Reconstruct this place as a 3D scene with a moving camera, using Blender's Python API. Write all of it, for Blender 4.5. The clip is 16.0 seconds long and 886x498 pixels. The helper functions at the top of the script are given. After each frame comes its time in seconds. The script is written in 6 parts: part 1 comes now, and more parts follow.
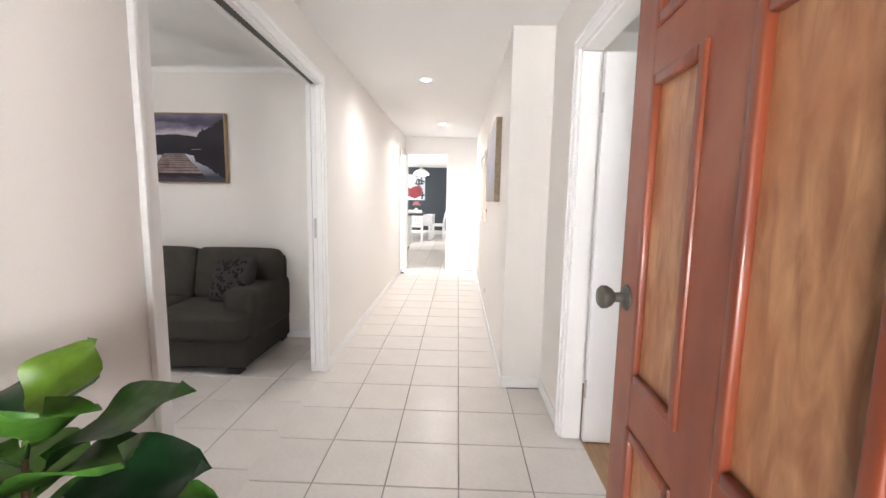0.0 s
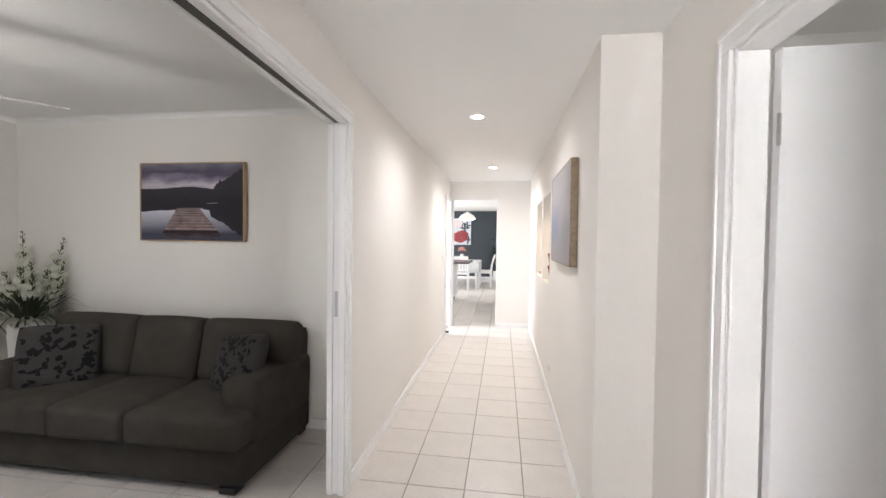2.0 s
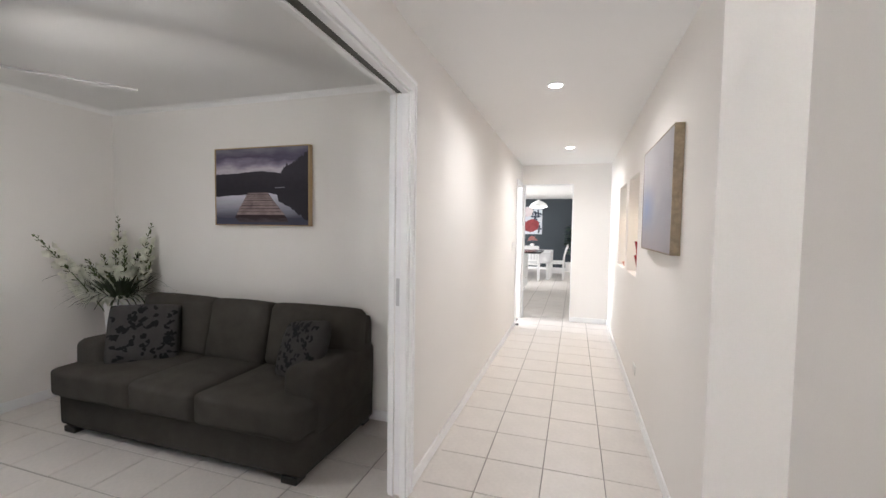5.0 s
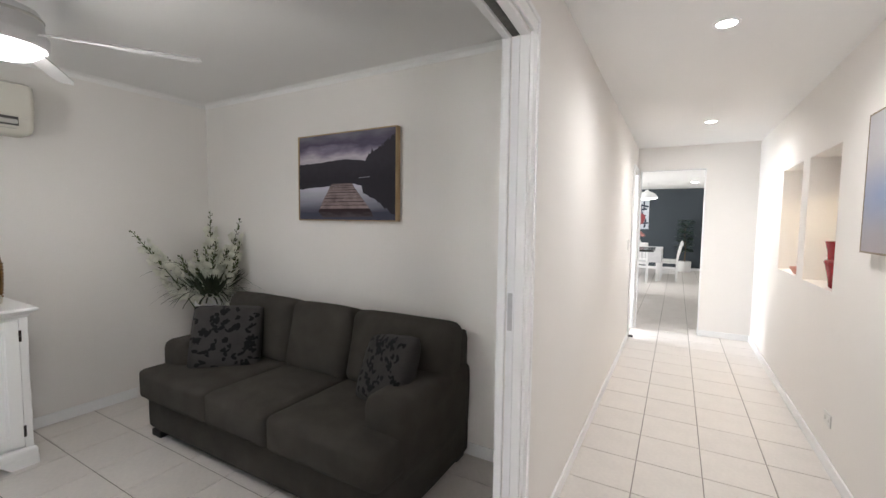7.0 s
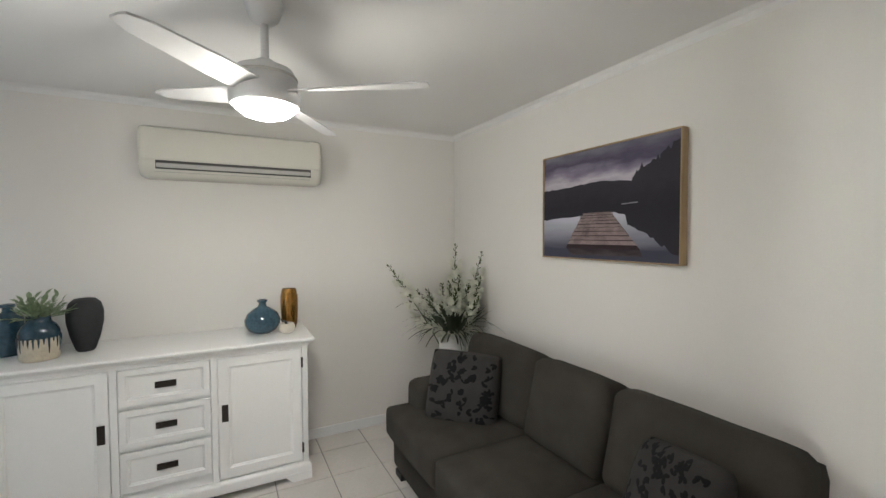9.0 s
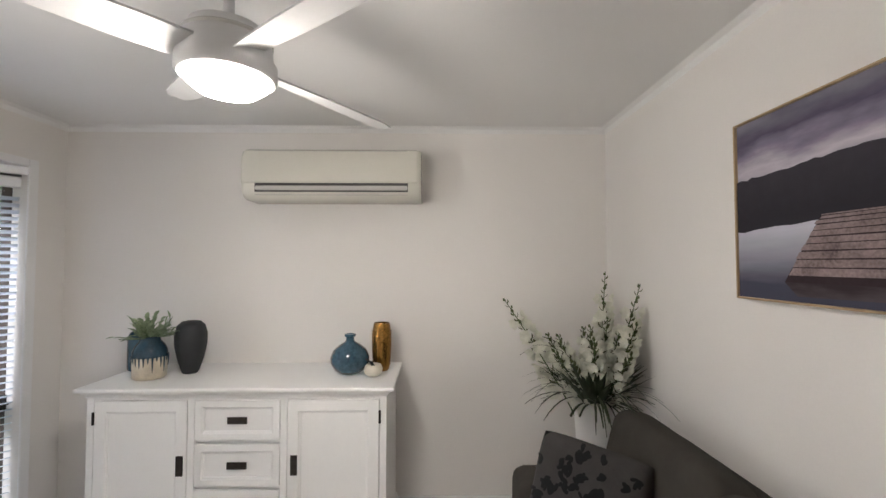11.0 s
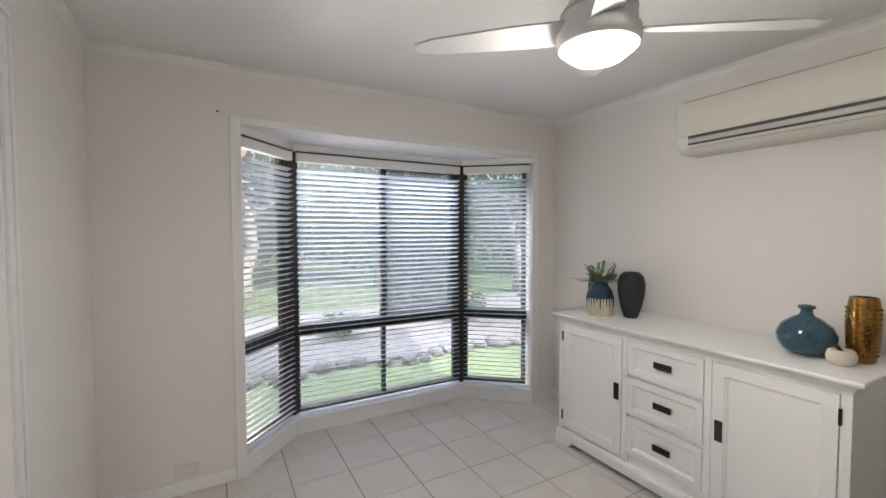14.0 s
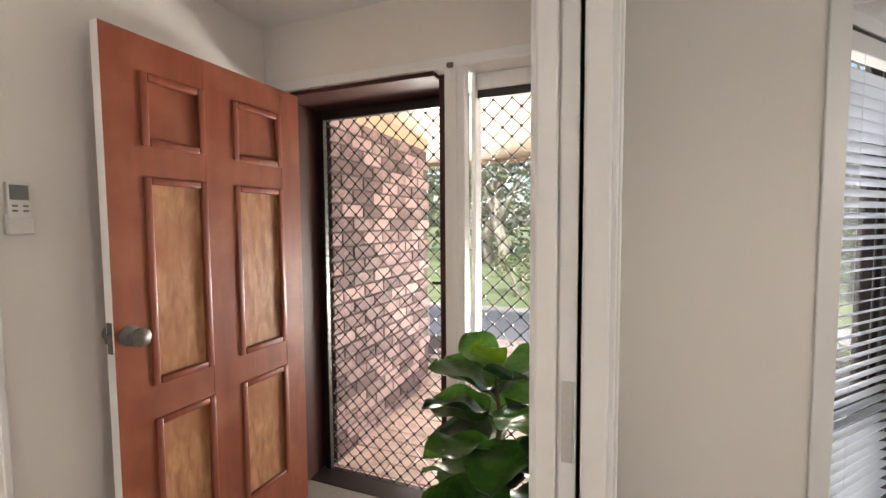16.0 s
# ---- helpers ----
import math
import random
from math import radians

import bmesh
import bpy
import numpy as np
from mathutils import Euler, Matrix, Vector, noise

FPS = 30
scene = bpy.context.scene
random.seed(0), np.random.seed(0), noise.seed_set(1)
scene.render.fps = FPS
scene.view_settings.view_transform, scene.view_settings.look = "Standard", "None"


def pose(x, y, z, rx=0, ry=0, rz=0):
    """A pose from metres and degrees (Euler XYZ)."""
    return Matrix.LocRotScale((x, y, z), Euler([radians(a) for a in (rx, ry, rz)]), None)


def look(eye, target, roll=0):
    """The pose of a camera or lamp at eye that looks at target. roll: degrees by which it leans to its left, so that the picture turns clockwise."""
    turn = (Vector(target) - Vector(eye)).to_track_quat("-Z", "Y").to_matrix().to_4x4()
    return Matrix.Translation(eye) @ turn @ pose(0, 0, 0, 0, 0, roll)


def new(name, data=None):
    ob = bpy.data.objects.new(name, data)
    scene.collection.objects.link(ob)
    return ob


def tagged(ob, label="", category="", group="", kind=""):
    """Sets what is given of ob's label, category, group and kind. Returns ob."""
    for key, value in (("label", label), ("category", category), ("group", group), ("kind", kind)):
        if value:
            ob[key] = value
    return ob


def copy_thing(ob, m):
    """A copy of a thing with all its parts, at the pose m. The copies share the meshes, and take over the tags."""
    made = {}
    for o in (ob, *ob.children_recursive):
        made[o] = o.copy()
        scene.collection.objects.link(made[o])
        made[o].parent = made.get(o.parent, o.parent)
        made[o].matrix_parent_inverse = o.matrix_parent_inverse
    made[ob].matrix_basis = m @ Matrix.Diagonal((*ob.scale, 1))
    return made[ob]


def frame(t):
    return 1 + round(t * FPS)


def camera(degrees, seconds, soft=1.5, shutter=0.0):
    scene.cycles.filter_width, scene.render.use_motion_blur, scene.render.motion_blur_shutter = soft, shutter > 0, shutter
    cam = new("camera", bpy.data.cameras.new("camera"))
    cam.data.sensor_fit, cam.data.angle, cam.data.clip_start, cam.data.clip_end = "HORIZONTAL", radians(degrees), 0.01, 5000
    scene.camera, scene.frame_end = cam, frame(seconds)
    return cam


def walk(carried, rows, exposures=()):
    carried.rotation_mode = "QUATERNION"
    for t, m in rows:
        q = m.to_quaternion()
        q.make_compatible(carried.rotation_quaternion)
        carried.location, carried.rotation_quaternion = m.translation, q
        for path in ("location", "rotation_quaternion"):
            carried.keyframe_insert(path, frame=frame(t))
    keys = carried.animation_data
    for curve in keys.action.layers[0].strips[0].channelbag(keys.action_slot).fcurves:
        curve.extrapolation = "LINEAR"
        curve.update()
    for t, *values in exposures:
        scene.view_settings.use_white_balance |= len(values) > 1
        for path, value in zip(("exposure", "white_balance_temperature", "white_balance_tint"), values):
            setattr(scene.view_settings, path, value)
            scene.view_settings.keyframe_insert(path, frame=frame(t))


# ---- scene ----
cam = camera(93.9, 16.0)
METRES, EYE, TILT, LEAN, TURN = 5.4, 1.30, 0.0, 0.0, 2.2
PATH = [
    (0, (0.196, 0.451, 1.28), (0.129, 2.435, 1.04), 1.0),
    (0.5, (0.138, 0.782, 1.361), (0.063, 2.772, 1.177), 0.9),
    (1, (0.145, 1.034, 1.428), (0.023, 3.026, 1.297), 1.0),
    (1.5, (0.125, 1.2, 1.433), (-0.067, 3.189, 1.351), 0.8),
    (2, (0.088, 1.194, 1.421), (-0.197, 3.173, 1.373), 0.7),
    (2.5, (0.084, 1.171, 1.414), (-0.295, 3.134, 1.381), 0.7),
    (3, (0.099, 1.211, 1.398), (-0.353, 3.159, 1.369), 0.7),
    (3.5, (0.123, 1.263, 1.397), (-0.375, 3.2, 1.35), 0.8),
    (6, (-0.149, 1.695, 1.376), (-0.892, 3.547, 1.248), 0.7),
    (6.5, (-0.255, 1.86, 1.396), (-1.109, 3.663, 1.263), 0.7),
    (7, (-0.287, 1.913, 1.388), (-1.267, 3.652, 1.254), 0.7),
    (7.5, (-0.309, 1.934, 1.391), (-1.443, 3.576, 1.263), 0.5),
    (8, (-0.404, 2.077, 1.438), (-1.743, 3.558, 1.323), 0.3),
    (8.5, (-0.59, 2.181, 1.504), (-2.155, 3.423, 1.407), 0.1),
    (9, (-0.728, 2.315, 1.518), (-2.499, 3.242, 1.451), -0.2),
    (9.5, (-0.844, 2.497, 1.535), (-2.753, 3.093, 1.508), -0.2),
    (12, (-1.424, 3.285, 1.483), (-3.351, 2.755, 1.568), -0.1),
    (12.5, (-1.395, 3.379, 1.488), (-3.135, 2.395, 1.557), -0.1),
    (13, (-1.351, 3.354, 1.466), (-2.841, 2.02, 1.495), 0.1),
    (13.5, (-1.336, 3.343, 1.441), (-2.555, 1.758, 1.413), -0.0),
    (14, (-1.339, 3.333, 1.43), (-2.305, 1.584, 1.351), -0.1),
    (14.5, (-1.289, 3.194, 1.405), (-1.976, 1.319, 1.296), -0.1),
    (15, (-1.174, 2.923, 1.435), (-1.506, 0.955, 1.297), -0.0),
    (15.5, (-1.052, 2.597, 1.446), (-0.894, 0.609, 1.295), -0.2),
    (16, (-0.786, 2.349, 1.391), (-0.07, 0.485, 1.274), -0.4),
]
walk(cam, [(t, look(eye, target, roll)) for t, eye, target, roll in PATH],
     [(0.0, 1.14, 6350, 12), (1.0, 1.0, 6300, 11), (3.5, 0.8, 6230, 11), (6.5, 0.70, 6200, 11), (8.0, 0.72, 6220, 5), (8.6, 0.76, 6250, 4), (9.0, 0.90, 6350, 6), (9.6, 0.97, 6500, 9), (12.0, 0.97, 6500, 12), (13.0, 0.86, 6500, 12), (14.5, 0.84, 6480, 11), (15.0, 0.9, 6450, 9), (15.5, 0.98, 6550, 12), (16.0, 1.12, 7000, 12)])

# ---- light ----
world = bpy.data.worlds.new("sky")
scene.world = world
world.use_nodes = True
wn = world.node_tree.nodes
sky = wn.new("ShaderNodeTexSky")
sky.sky_type, sky.sun_disc = "NISHITA", False
sky.sun_elevation, sky.sun_rotation = radians(42), radians(343)
sky.air_density, sky.dust_density, sky.ozone_density = 1.0, 3.0, 1.0
wn["Background"].inputs["Strength"].default_value = 0.15
world.node_tree.links.new(sky.outputs["Color"], wn["Background"].inputs["Color"])

sun_data = bpy.data.lights.new("sun", "SUN")
sun_data.energy, sun_data.angle, sun_data.color = 5.0, radians(0.6), (1.0, 0.95, 0.87)
sun = new("sun", sun_data)
sun.matrix_world = look((-3, 10, 9.5), (0, 0, 0))


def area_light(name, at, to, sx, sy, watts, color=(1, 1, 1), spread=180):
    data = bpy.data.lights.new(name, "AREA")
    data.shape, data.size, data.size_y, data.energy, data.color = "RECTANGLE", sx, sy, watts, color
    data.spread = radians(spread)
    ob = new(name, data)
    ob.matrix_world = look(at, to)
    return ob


# area lamp added high outside the bay, topping up the sky's light through it
area_light("bay_fill_light", (-2.5, -2.6, 4.1), (-2.4, 2.2, 0.9), 4.6, 2.0, 480, (0.98, 0.98, 1.0))
# added area lamps at unseen wall openings stand in for the far rooms' daylight
area_light("dining_fill_light", (-4.5, 12.5, 1.3), (0, 12.5, 0.9), 3.6, 2.0, 160, (1.0, 0.98, 0.95))
area_light("side_room_fill_light", (3.3, 1.6, 1.4), (0.8, 1.8, 1.1), 1.6, 1.2, 9)
area_light("laundry_window_light", (-2.3, 7.62, 1.4), (0, 7.62, 0.6), 0.8, 1.6, 42, (0.95, 0.97, 1.0))
# two lamps added out of view outside, to brighten the entry through the front door
area_light("porch_fill_light", (-0.85, -2.6, 0.45), (0.3, 1.7, 2.0), 1.3, 0.9, 44, (1.0, 0.96, 0.92), 84)
area_light("garden_fill_light", (1.0, -2.75, 1.05), (-0.3, 1.5, 1.7), 0.8, 1.5, 28, (1.0, 0.955, 0.91), 70)


# ---- materials ----
def mat(name, base, rough=0.5, metal=0.0, vary=0.06, scale=6.0, fine=60.0, bump=0.02, spec=0.5,
        emit=None, power=0.0, hue=None, per_object=0.0, coat=0.0):
    """A surface with blotches and grain at two sizes, in metres of the object."""
    m = bpy.data.materials.new(name)
    m.use_nodes = True
    n, l = m.node_tree.nodes, m.node_tree.links
    p = n["Principled BSDF"]
    p.inputs["Roughness"].default_value, p.inputs["Metallic"].default_value = rough, metal
    p.inputs["Specular IOR Level"].default_value = spec
    p.inputs["Coat Weight"].default_value = coat
    co = n.new("ShaderNodeTexCoord")
    big, small = n.new("ShaderNodeTexNoise"), n.new("ShaderNodeTexNoise")
    for tex, s, d in ((big, scale, 4), (small, fine, 6)):
        tex.inputs["Scale"].default_value, tex.inputs["Detail"].default_value = s, d
        l.new(co.outputs["Object"], tex.inputs["Vector"])
    add = n.new("ShaderNodeMath")
    add.operation = "ADD"
    l.new(big.outputs["Fac"], add.inputs[0])
    l.new(small.outputs["Fac"], add.inputs[1])
    last = add
    if per_object:
        info, mul, add2 = n.new("ShaderNodeObjectInfo"), n.new("ShaderNodeMath"), n.new("ShaderNodeMath")
        mul.operation, add2.operation = "MULTIPLY_ADD", "ADD"
        mul.inputs[1].default_value, mul.inputs[2].default_value = per_object, -per_object / 2
        l.new(info.outputs["Random"], mul.inputs[0])
        l.new(mul.outputs[0], add2.inputs[0])
        l.new(add.outputs[0], add2.inputs[1])
        last = add2
    ramp = n.new("ShaderNodeMapRange")
    ramp.inputs["From Min"].default_value, ramp.inputs["From Max"].default_value = 0.6, 1.4
    ramp.inputs["To Min"].default_value, ramp.inputs["To Max"].default_value = 0.0, 1.0
    l.new(last.outputs[0], ramp.inputs["Value"])
    mix = n.new("ShaderNodeMix")
    mix.data_type = "RGBA"
    other = hue if hue else tuple(min(1.0, c * (1 + 2 * vary)) for c in base)
    mix.inputs["A"].default_value = (*[c * (1 - vary) for c in base], 1)
    mix.inputs["B"].default_value = (*other, 1)
    l.new(ramp.outputs[0], mix.inputs["Factor"])
    l.new(mix.outputs["Result"], p.inputs["Base Color"])
    if bump:
        b = n.new("ShaderNodeBump")
        b.inputs["Strength"].default_value, b.inputs["Distance"].default_value = min(1.0, bump * 8), 0.002
        l.new(small.outputs["Fac"], b.inputs["Height"])
        l.new(b.outputs["Normal"], p.inputs["Normal"])
    if emit:
        p.inputs["Emission Color"].default_value, p.inputs["Emission Strength"].default_value = (*emit, 1), power
    return m


def wood_mat(name, dark, light, rough=0.4, stretch=(40, 40, 3), coat=0.0, spec=0.5, stain=None):
    """Wood with grain along the object's z (or the axis of least stretch)."""
    m = mat(name, dark, rough, vary=0.05, spec=spec, coat=coat)
    n, l = m.node_tree.nodes, m.node_tree.links
    p = n["Principled BSDF"]
    co, mp = n.new("ShaderNodeTexCoord"), n.new("ShaderNodeMapping")
    mp.inputs["Scale"].default_value = stretch
    grain = n.new("ShaderNodeTexNoise")
    grain.inputs["Scale"].default_value, grain.inputs["Detail"].default_value = 1.0, 8
    grain.inputs["Distortion"].default_value = 0.6
    l.new(co.outputs["Object"], mp.inputs["Vector"])
    l.new(mp.outputs[0], grain.inputs["Vector"])
    ramp = n.new("ShaderNodeValToRGB")
    ramp.color_ramp.elements[0].position, ramp.color_ramp.elements[0].color = 0.32, (*dark, 1)
    ramp.color_ramp.elements[1].position, ramp.color_ramp.elements[1].color = 0.7, (*light, 1)
    l.new(grain.outputs["Fac"], ramp.inputs["Fac"])
    out = ramp.outputs["Color"]
    if stain:
        blot, mix, cut = n.new("ShaderNodeTexNoise"), n.new("ShaderNodeMix"), n.new("ShaderNodeMapRange")
        blot.inputs["Scale"].default_value, blot.inputs["Detail"].default_value = 4.0, 5
        l.new(co.outputs["Object"], blot.inputs["Vector"])
        cut.inputs["From Min"].default_value, cut.inputs["From Max"].default_value = 0.45, 0.7
        l.new(blot.outputs["Fac"], cut.inputs["Value"])
        mix.data_type = "RGBA"
        mix.inputs["B"].default_value = (*stain, 1)
        l.new(cut.outputs[0], mix.inputs["Factor"])
        l.new(out, mix.inputs["A"])
        out = mix.outputs["Result"]
    l.new(out, p.inputs["Base Color"])
    return m


def glass_mat(name, tint=(1, 1, 1), rough=0.0, haze=0.0):
    m = bpy.data.materials.new(name)
    m.use_nodes = True
    n, l = m.node_tree.nodes, m.node_tree.links
    n.remove(n["Principled BSDF"])
    tr, gl, mix, lw = (n.new("ShaderNodeBsdfTransparent"), n.new("ShaderNodeBsdfGlossy"),
                       n.new("ShaderNodeMixShader"), n.new("ShaderNodeLayerWeight"))
    pw_, ma = n.new("ShaderNodeMath"), n.new("ShaderNodeMath")
    pw_.operation, ma.operation = "POWER", "MULTIPLY_ADD"
    pw_.inputs[1].default_value, ma.inputs[1].default_value, ma.inputs[2].default_value = 5.0, 0.5, 0.025
    tr.inputs["Color"].default_value = (*tint, 1)
    gl.inputs["Roughness"].default_value = rough
    l.new(lw.outputs["Facing"], pw_.inputs[0])
    l.new(pw_.outputs[0], ma.inputs[0])
    l.new(ma.outputs[0], mix.inputs["Fac"])
    l.new(tr.outputs[0], mix.inputs[1])
    l.new(gl.outputs[0], mix.inputs[2])
    last = mix
    if haze:
        # pale haze mixed into the glass, imitating the washed-out glare over the view
        fog, last = n.new("ShaderNodeBsdfTranslucent"), n.new("ShaderNodeMixShader")
        fog.inputs["Color"].default_value = (0.85, 0.88, 0.92, 1)
        last.inputs["Fac"].default_value = haze
        l.new(mix.outputs[0], last.inputs[1])
        l.new(fog.outputs[0], last.inputs[2])
    l.new(last.outputs[0], n["Material Output"].inputs["Surface"])
    return m


def thin(m, share):
    """Let some light through a thin sheet: slats, petals, leaves."""
    n, l = m.node_tree.nodes, m.node_tree.links
    p, out = n["Principled BSDF"], n["Material Output"]
    tr, mix = n.new("ShaderNodeBsdfTranslucent"), n.new("ShaderNodeMixShader")
    l.new(p.inputs["Base Color"].links[0].from_socket, tr.inputs["Color"])
    mix.inputs["Fac"].default_value = share
    l.new(p.outputs[0], mix.inputs[1])
    l.new(tr.outputs[0], mix.inputs[2])
    l.new(mix.outputs[0], out.inputs["Surface"])


WALL = mat("wall_paint", (0.77, 0.745, 0.715), 0.75, vary=0.015, scale=1.5, fine=140, bump=0.012, spec=0.3)
CEIL = mat("ceiling_paint", (0.79, 0.785, 0.775), 0.85, vary=0.012, scale=1.2, fine=160, bump=0.012, spec=0.2)
TRIM = mat("white_gloss_paint", (0.80, 0.80, 0.80), 0.32, vary=0.015, scale=3, fine=80, bump=0.006)
DOORW = mat("white_door_paint", (0.78, 0.78, 0.79), 0.4, vary=0.015, scale=2, fine=90, bump=0.008)
TILE = mat("cream_floor_tile", (0.64, 0.60, 0.565), 0.28, vary=0.05, scale=5, fine=45, bump=0.01, per_object=0.22, spec=0.45)
GROUT = mat("grey_grout", (0.23, 0.21, 0.19), 0.9, vary=0.12, scale=4, fine=120, bump=0.05)
TIMBER = wood_mat("timber_floor", (0.30, 0.17, 0.08), (0.48, 0.30, 0.16), 0.35, (30, 2.5, 30))
SOFA = mat("charcoal_fabric", (0.050, 0.0455, 0.040), 0.95, vary=0.18, scale=9, fine=420, bump=0.09, spec=0.15)
CUSH = mat("cushion_fabric", (0.048, 0.045, 0.044), 0.9, vary=0.15, scale=12, fine=380, bump=0.08, spec=0.15)
FLOCK = mat("black_flock", (0.003, 0.003, 0.004), 0.95, vary=0.2, scale=20, fine=300, bump=0.05)
SB = mat("white_satin_paint", (0.83, 0.825, 0.81), 0.38, vary=0.012, scale=5, fine=70, bump=0.01)
IRON = mat("dark_bronze_metal", (0.035, 0.028, 0.024), 0.45, 0.6, vary=0.2, scale=40, fine=200, bump=0.02)
GRIP = mat("dull_pewter", (0.125, 0.125, 0.112), 0.52, 0.8, vary=0.2, scale=60, fine=300, bump=0.03)
CHROME = mat("brushed_steel", (0.50, 0.50, 0.50), 0.3, 1.0, vary=0.05, scale=20, fine=200, bump=0.01)
ACW = mat("cream_plastic", (0.66, 0.64, 0.57), 0.22, vary=0.015, scale=3, fine=80, bump=0.004)
ACD = mat("dark_plastic", (0.05, 0.048, 0.045), 0.4, vary=0.08, bump=0.01)
ACG = mat("grey_plastic", (0.50, 0.49, 0.46), 0.18, vary=0.04, bump=0.005)
FAN = mat("fan_white", (0.62, 0.615, 0.615), 0.4, vary=0.02, bump=0.005)
GLOW = mat("lit_opal_glass", (0.9, 0.9, 0.9), 0.3, emit=(1.0, 0.98, 0.95), power=18.0, bump=0)
LED = mat("lit_downlight", (0.9, 0.9, 0.9), 0.3, emit=(1.0, 0.95, 0.89), power=30.0, bump=0)
BLACK = mat("black_powder_coat", (0.012, 0.011, 0.011), 0.4, vary=0.2, scale=20, fine=200, bump=0.015)
BRONZE = mat("bronze_aluminium", (0.022, 0.018, 0.016), 0.38, 0.3, vary=0.15, scale=20, fine=200, bump=0.01)
SLAT = mat("white_slat", (0.76, 0.80, 0.86), 0.4, vary=0.02, scale=4, fine=60, bump=0.005)
CORD = mat("white_cord", (0.7, 0.7, 0.68), 0.8, vary=0.05)
GLASS = glass_mat("window_glass", (0.95, 0.97, 0.98), haze=0.03)
CLEARG = glass_mat("sidelight_glass", (0.96, 0.97, 0.97))
FLY = glass_mat("insect_mesh", (0.42, 0.43, 0.46), 0.5)
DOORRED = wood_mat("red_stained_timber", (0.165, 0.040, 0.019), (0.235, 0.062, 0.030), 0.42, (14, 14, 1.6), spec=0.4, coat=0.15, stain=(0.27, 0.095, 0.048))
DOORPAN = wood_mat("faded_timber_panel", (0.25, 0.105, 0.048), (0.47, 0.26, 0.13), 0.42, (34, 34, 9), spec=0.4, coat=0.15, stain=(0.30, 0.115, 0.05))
DOORMOLD = wood_mat("dark_stained_moulding", (0.13, 0.024, 0.009), (0.23, 0.05, 0.018), 0.42, (25, 25, 3), coat=0.25)
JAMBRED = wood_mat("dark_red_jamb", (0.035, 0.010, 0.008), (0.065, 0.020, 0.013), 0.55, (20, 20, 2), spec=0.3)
BRICK = mat("porch_brick", (0.13, 0.078, 0.078), 0.85, vary=0.3, scale=9, fine=70, bump=0.1, hue=(0.33, 0.23, 0.222), per_object=1.2)
MORTAR = mat("brick_mortar", (0.085, 0.068, 0.06), 0.95, vary=0.15, scale=10, fine=120, bump=0.08)
SOFFIT = mat("cream_soffit", (0.45, 0.33, 0.22), 0.7, vary=0.03, bump=0.01)
PAVE = mat("pink_paving", (0.50, 0.38, 0.33), 0.85, vary=0.2, scale=8, fine=60, bump=0.05, per_object=0.5)
GRASS = mat("lawn_grass", (0.135, 0.18, 0.10), 0.95, vary=0.25, scale=1.6, fine=40, bump=0.10, hue=(0.20, 0.25, 0.15), spec=0.1)
SOIL = mat("garden_soil", (0.16, 0.152, 0.168), 0.95, vary=0.2, scale=5, fine=45, bump=0.06, hue=(0.25, 0.24, 0.255))
ROCK = mat("garden_rock", (0.15, 0.146, 0.155), 0.9, vary=0.2, scale=6, fine=30, bump=0.12, per_object=0.5)
CONC = mat("pale_driveway", (0.25, 0.25, 0.26), 0.85, vary=0.12, scale=1.2, fine=40, bump=0.05)
BARK = mat("tree_bark", (0.24, 0.22, 0.20), 0.9, vary=0.35, scale=7, fine=35, bump=0.15)
LEAFA = mat("tree_leaf", (0.11, 0.15, 0.10), 0.55, vary=0.35, scale=1.3, fine=9, bump=0, hue=(0.27, 0.33, 0.22))
LEAFB = mat("shrub_leaf", (0.10, 0.145, 0.05), 0.55, vary=0.35, scale=2.5, fine=12, bump=0, hue=(0.19, 0.25, 0.09))
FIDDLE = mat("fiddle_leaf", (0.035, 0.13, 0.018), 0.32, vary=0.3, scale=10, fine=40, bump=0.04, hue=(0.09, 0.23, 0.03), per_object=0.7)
FIDDLED = mat("dark_green_leaf", (0.012, 0.045, 0.016), 0.3, vary=0.3, scale=10, fine=40, bump=0.04, per_object=0.4)
FIDDLEL = mat("young_fiddle_leaf", (0.14, 0.27, 0.02), 0.35, vary=0.2, scale=10, fine=40, bump=0.04)
STEM = mat("brown_stem", (0.11, 0.075, 0.04), 0.8, vary=0.25, bump=0.06)
CREAMPOT = mat("cream_glazed_pot", (0.66, 0.56, 0.42), 0.35, vary=0.05, bump=0.01)
WHITEPOT = mat("white_ceramic", (0.74, 0.73, 0.71), 0.3, vary=0.02, bump=0.006)
GREENST = mat("green_stem", (0.055, 0.10, 0.025), 0.6, vary=0.3, scale=15, bump=0.03)
GRASSBL = mat("grass_blade", (0.034, 0.046, 0.022), 0.6, vary=0.3, scale=12, bump=0)
PETAL = mat("white_petal", (0.77, 0.77, 0.66), 0.6, vary=0.12, scale=30, fine=120, bump=0.02, hue=(0.83, 0.82, 0.74))
BUD = mat("olive_bract", (0.085, 0.10, 0.04), 0.6, vary=0.3, scale=25, bump=0.02)
BLUEG = mat("blue_glaze", (0.020, 0.058, 0.092), 0.12, vary=0.3, scale=14, fine=60, bump=0.008, hue=(0.045, 0.115, 0.165), coat=0.4)
NAVYG = mat("navy_glaze", (0.012, 0.03, 0.05), 0.18, vary=0.3, scale=14, fine=60, bump=0.008, hue=(0.03, 0.075, 0.11))
SANDG = mat("speckled_sand_glaze", (0.50, 0.44, 0.34), 0.4, vary=0.15, scale=30, fine=140, bump=0.02)
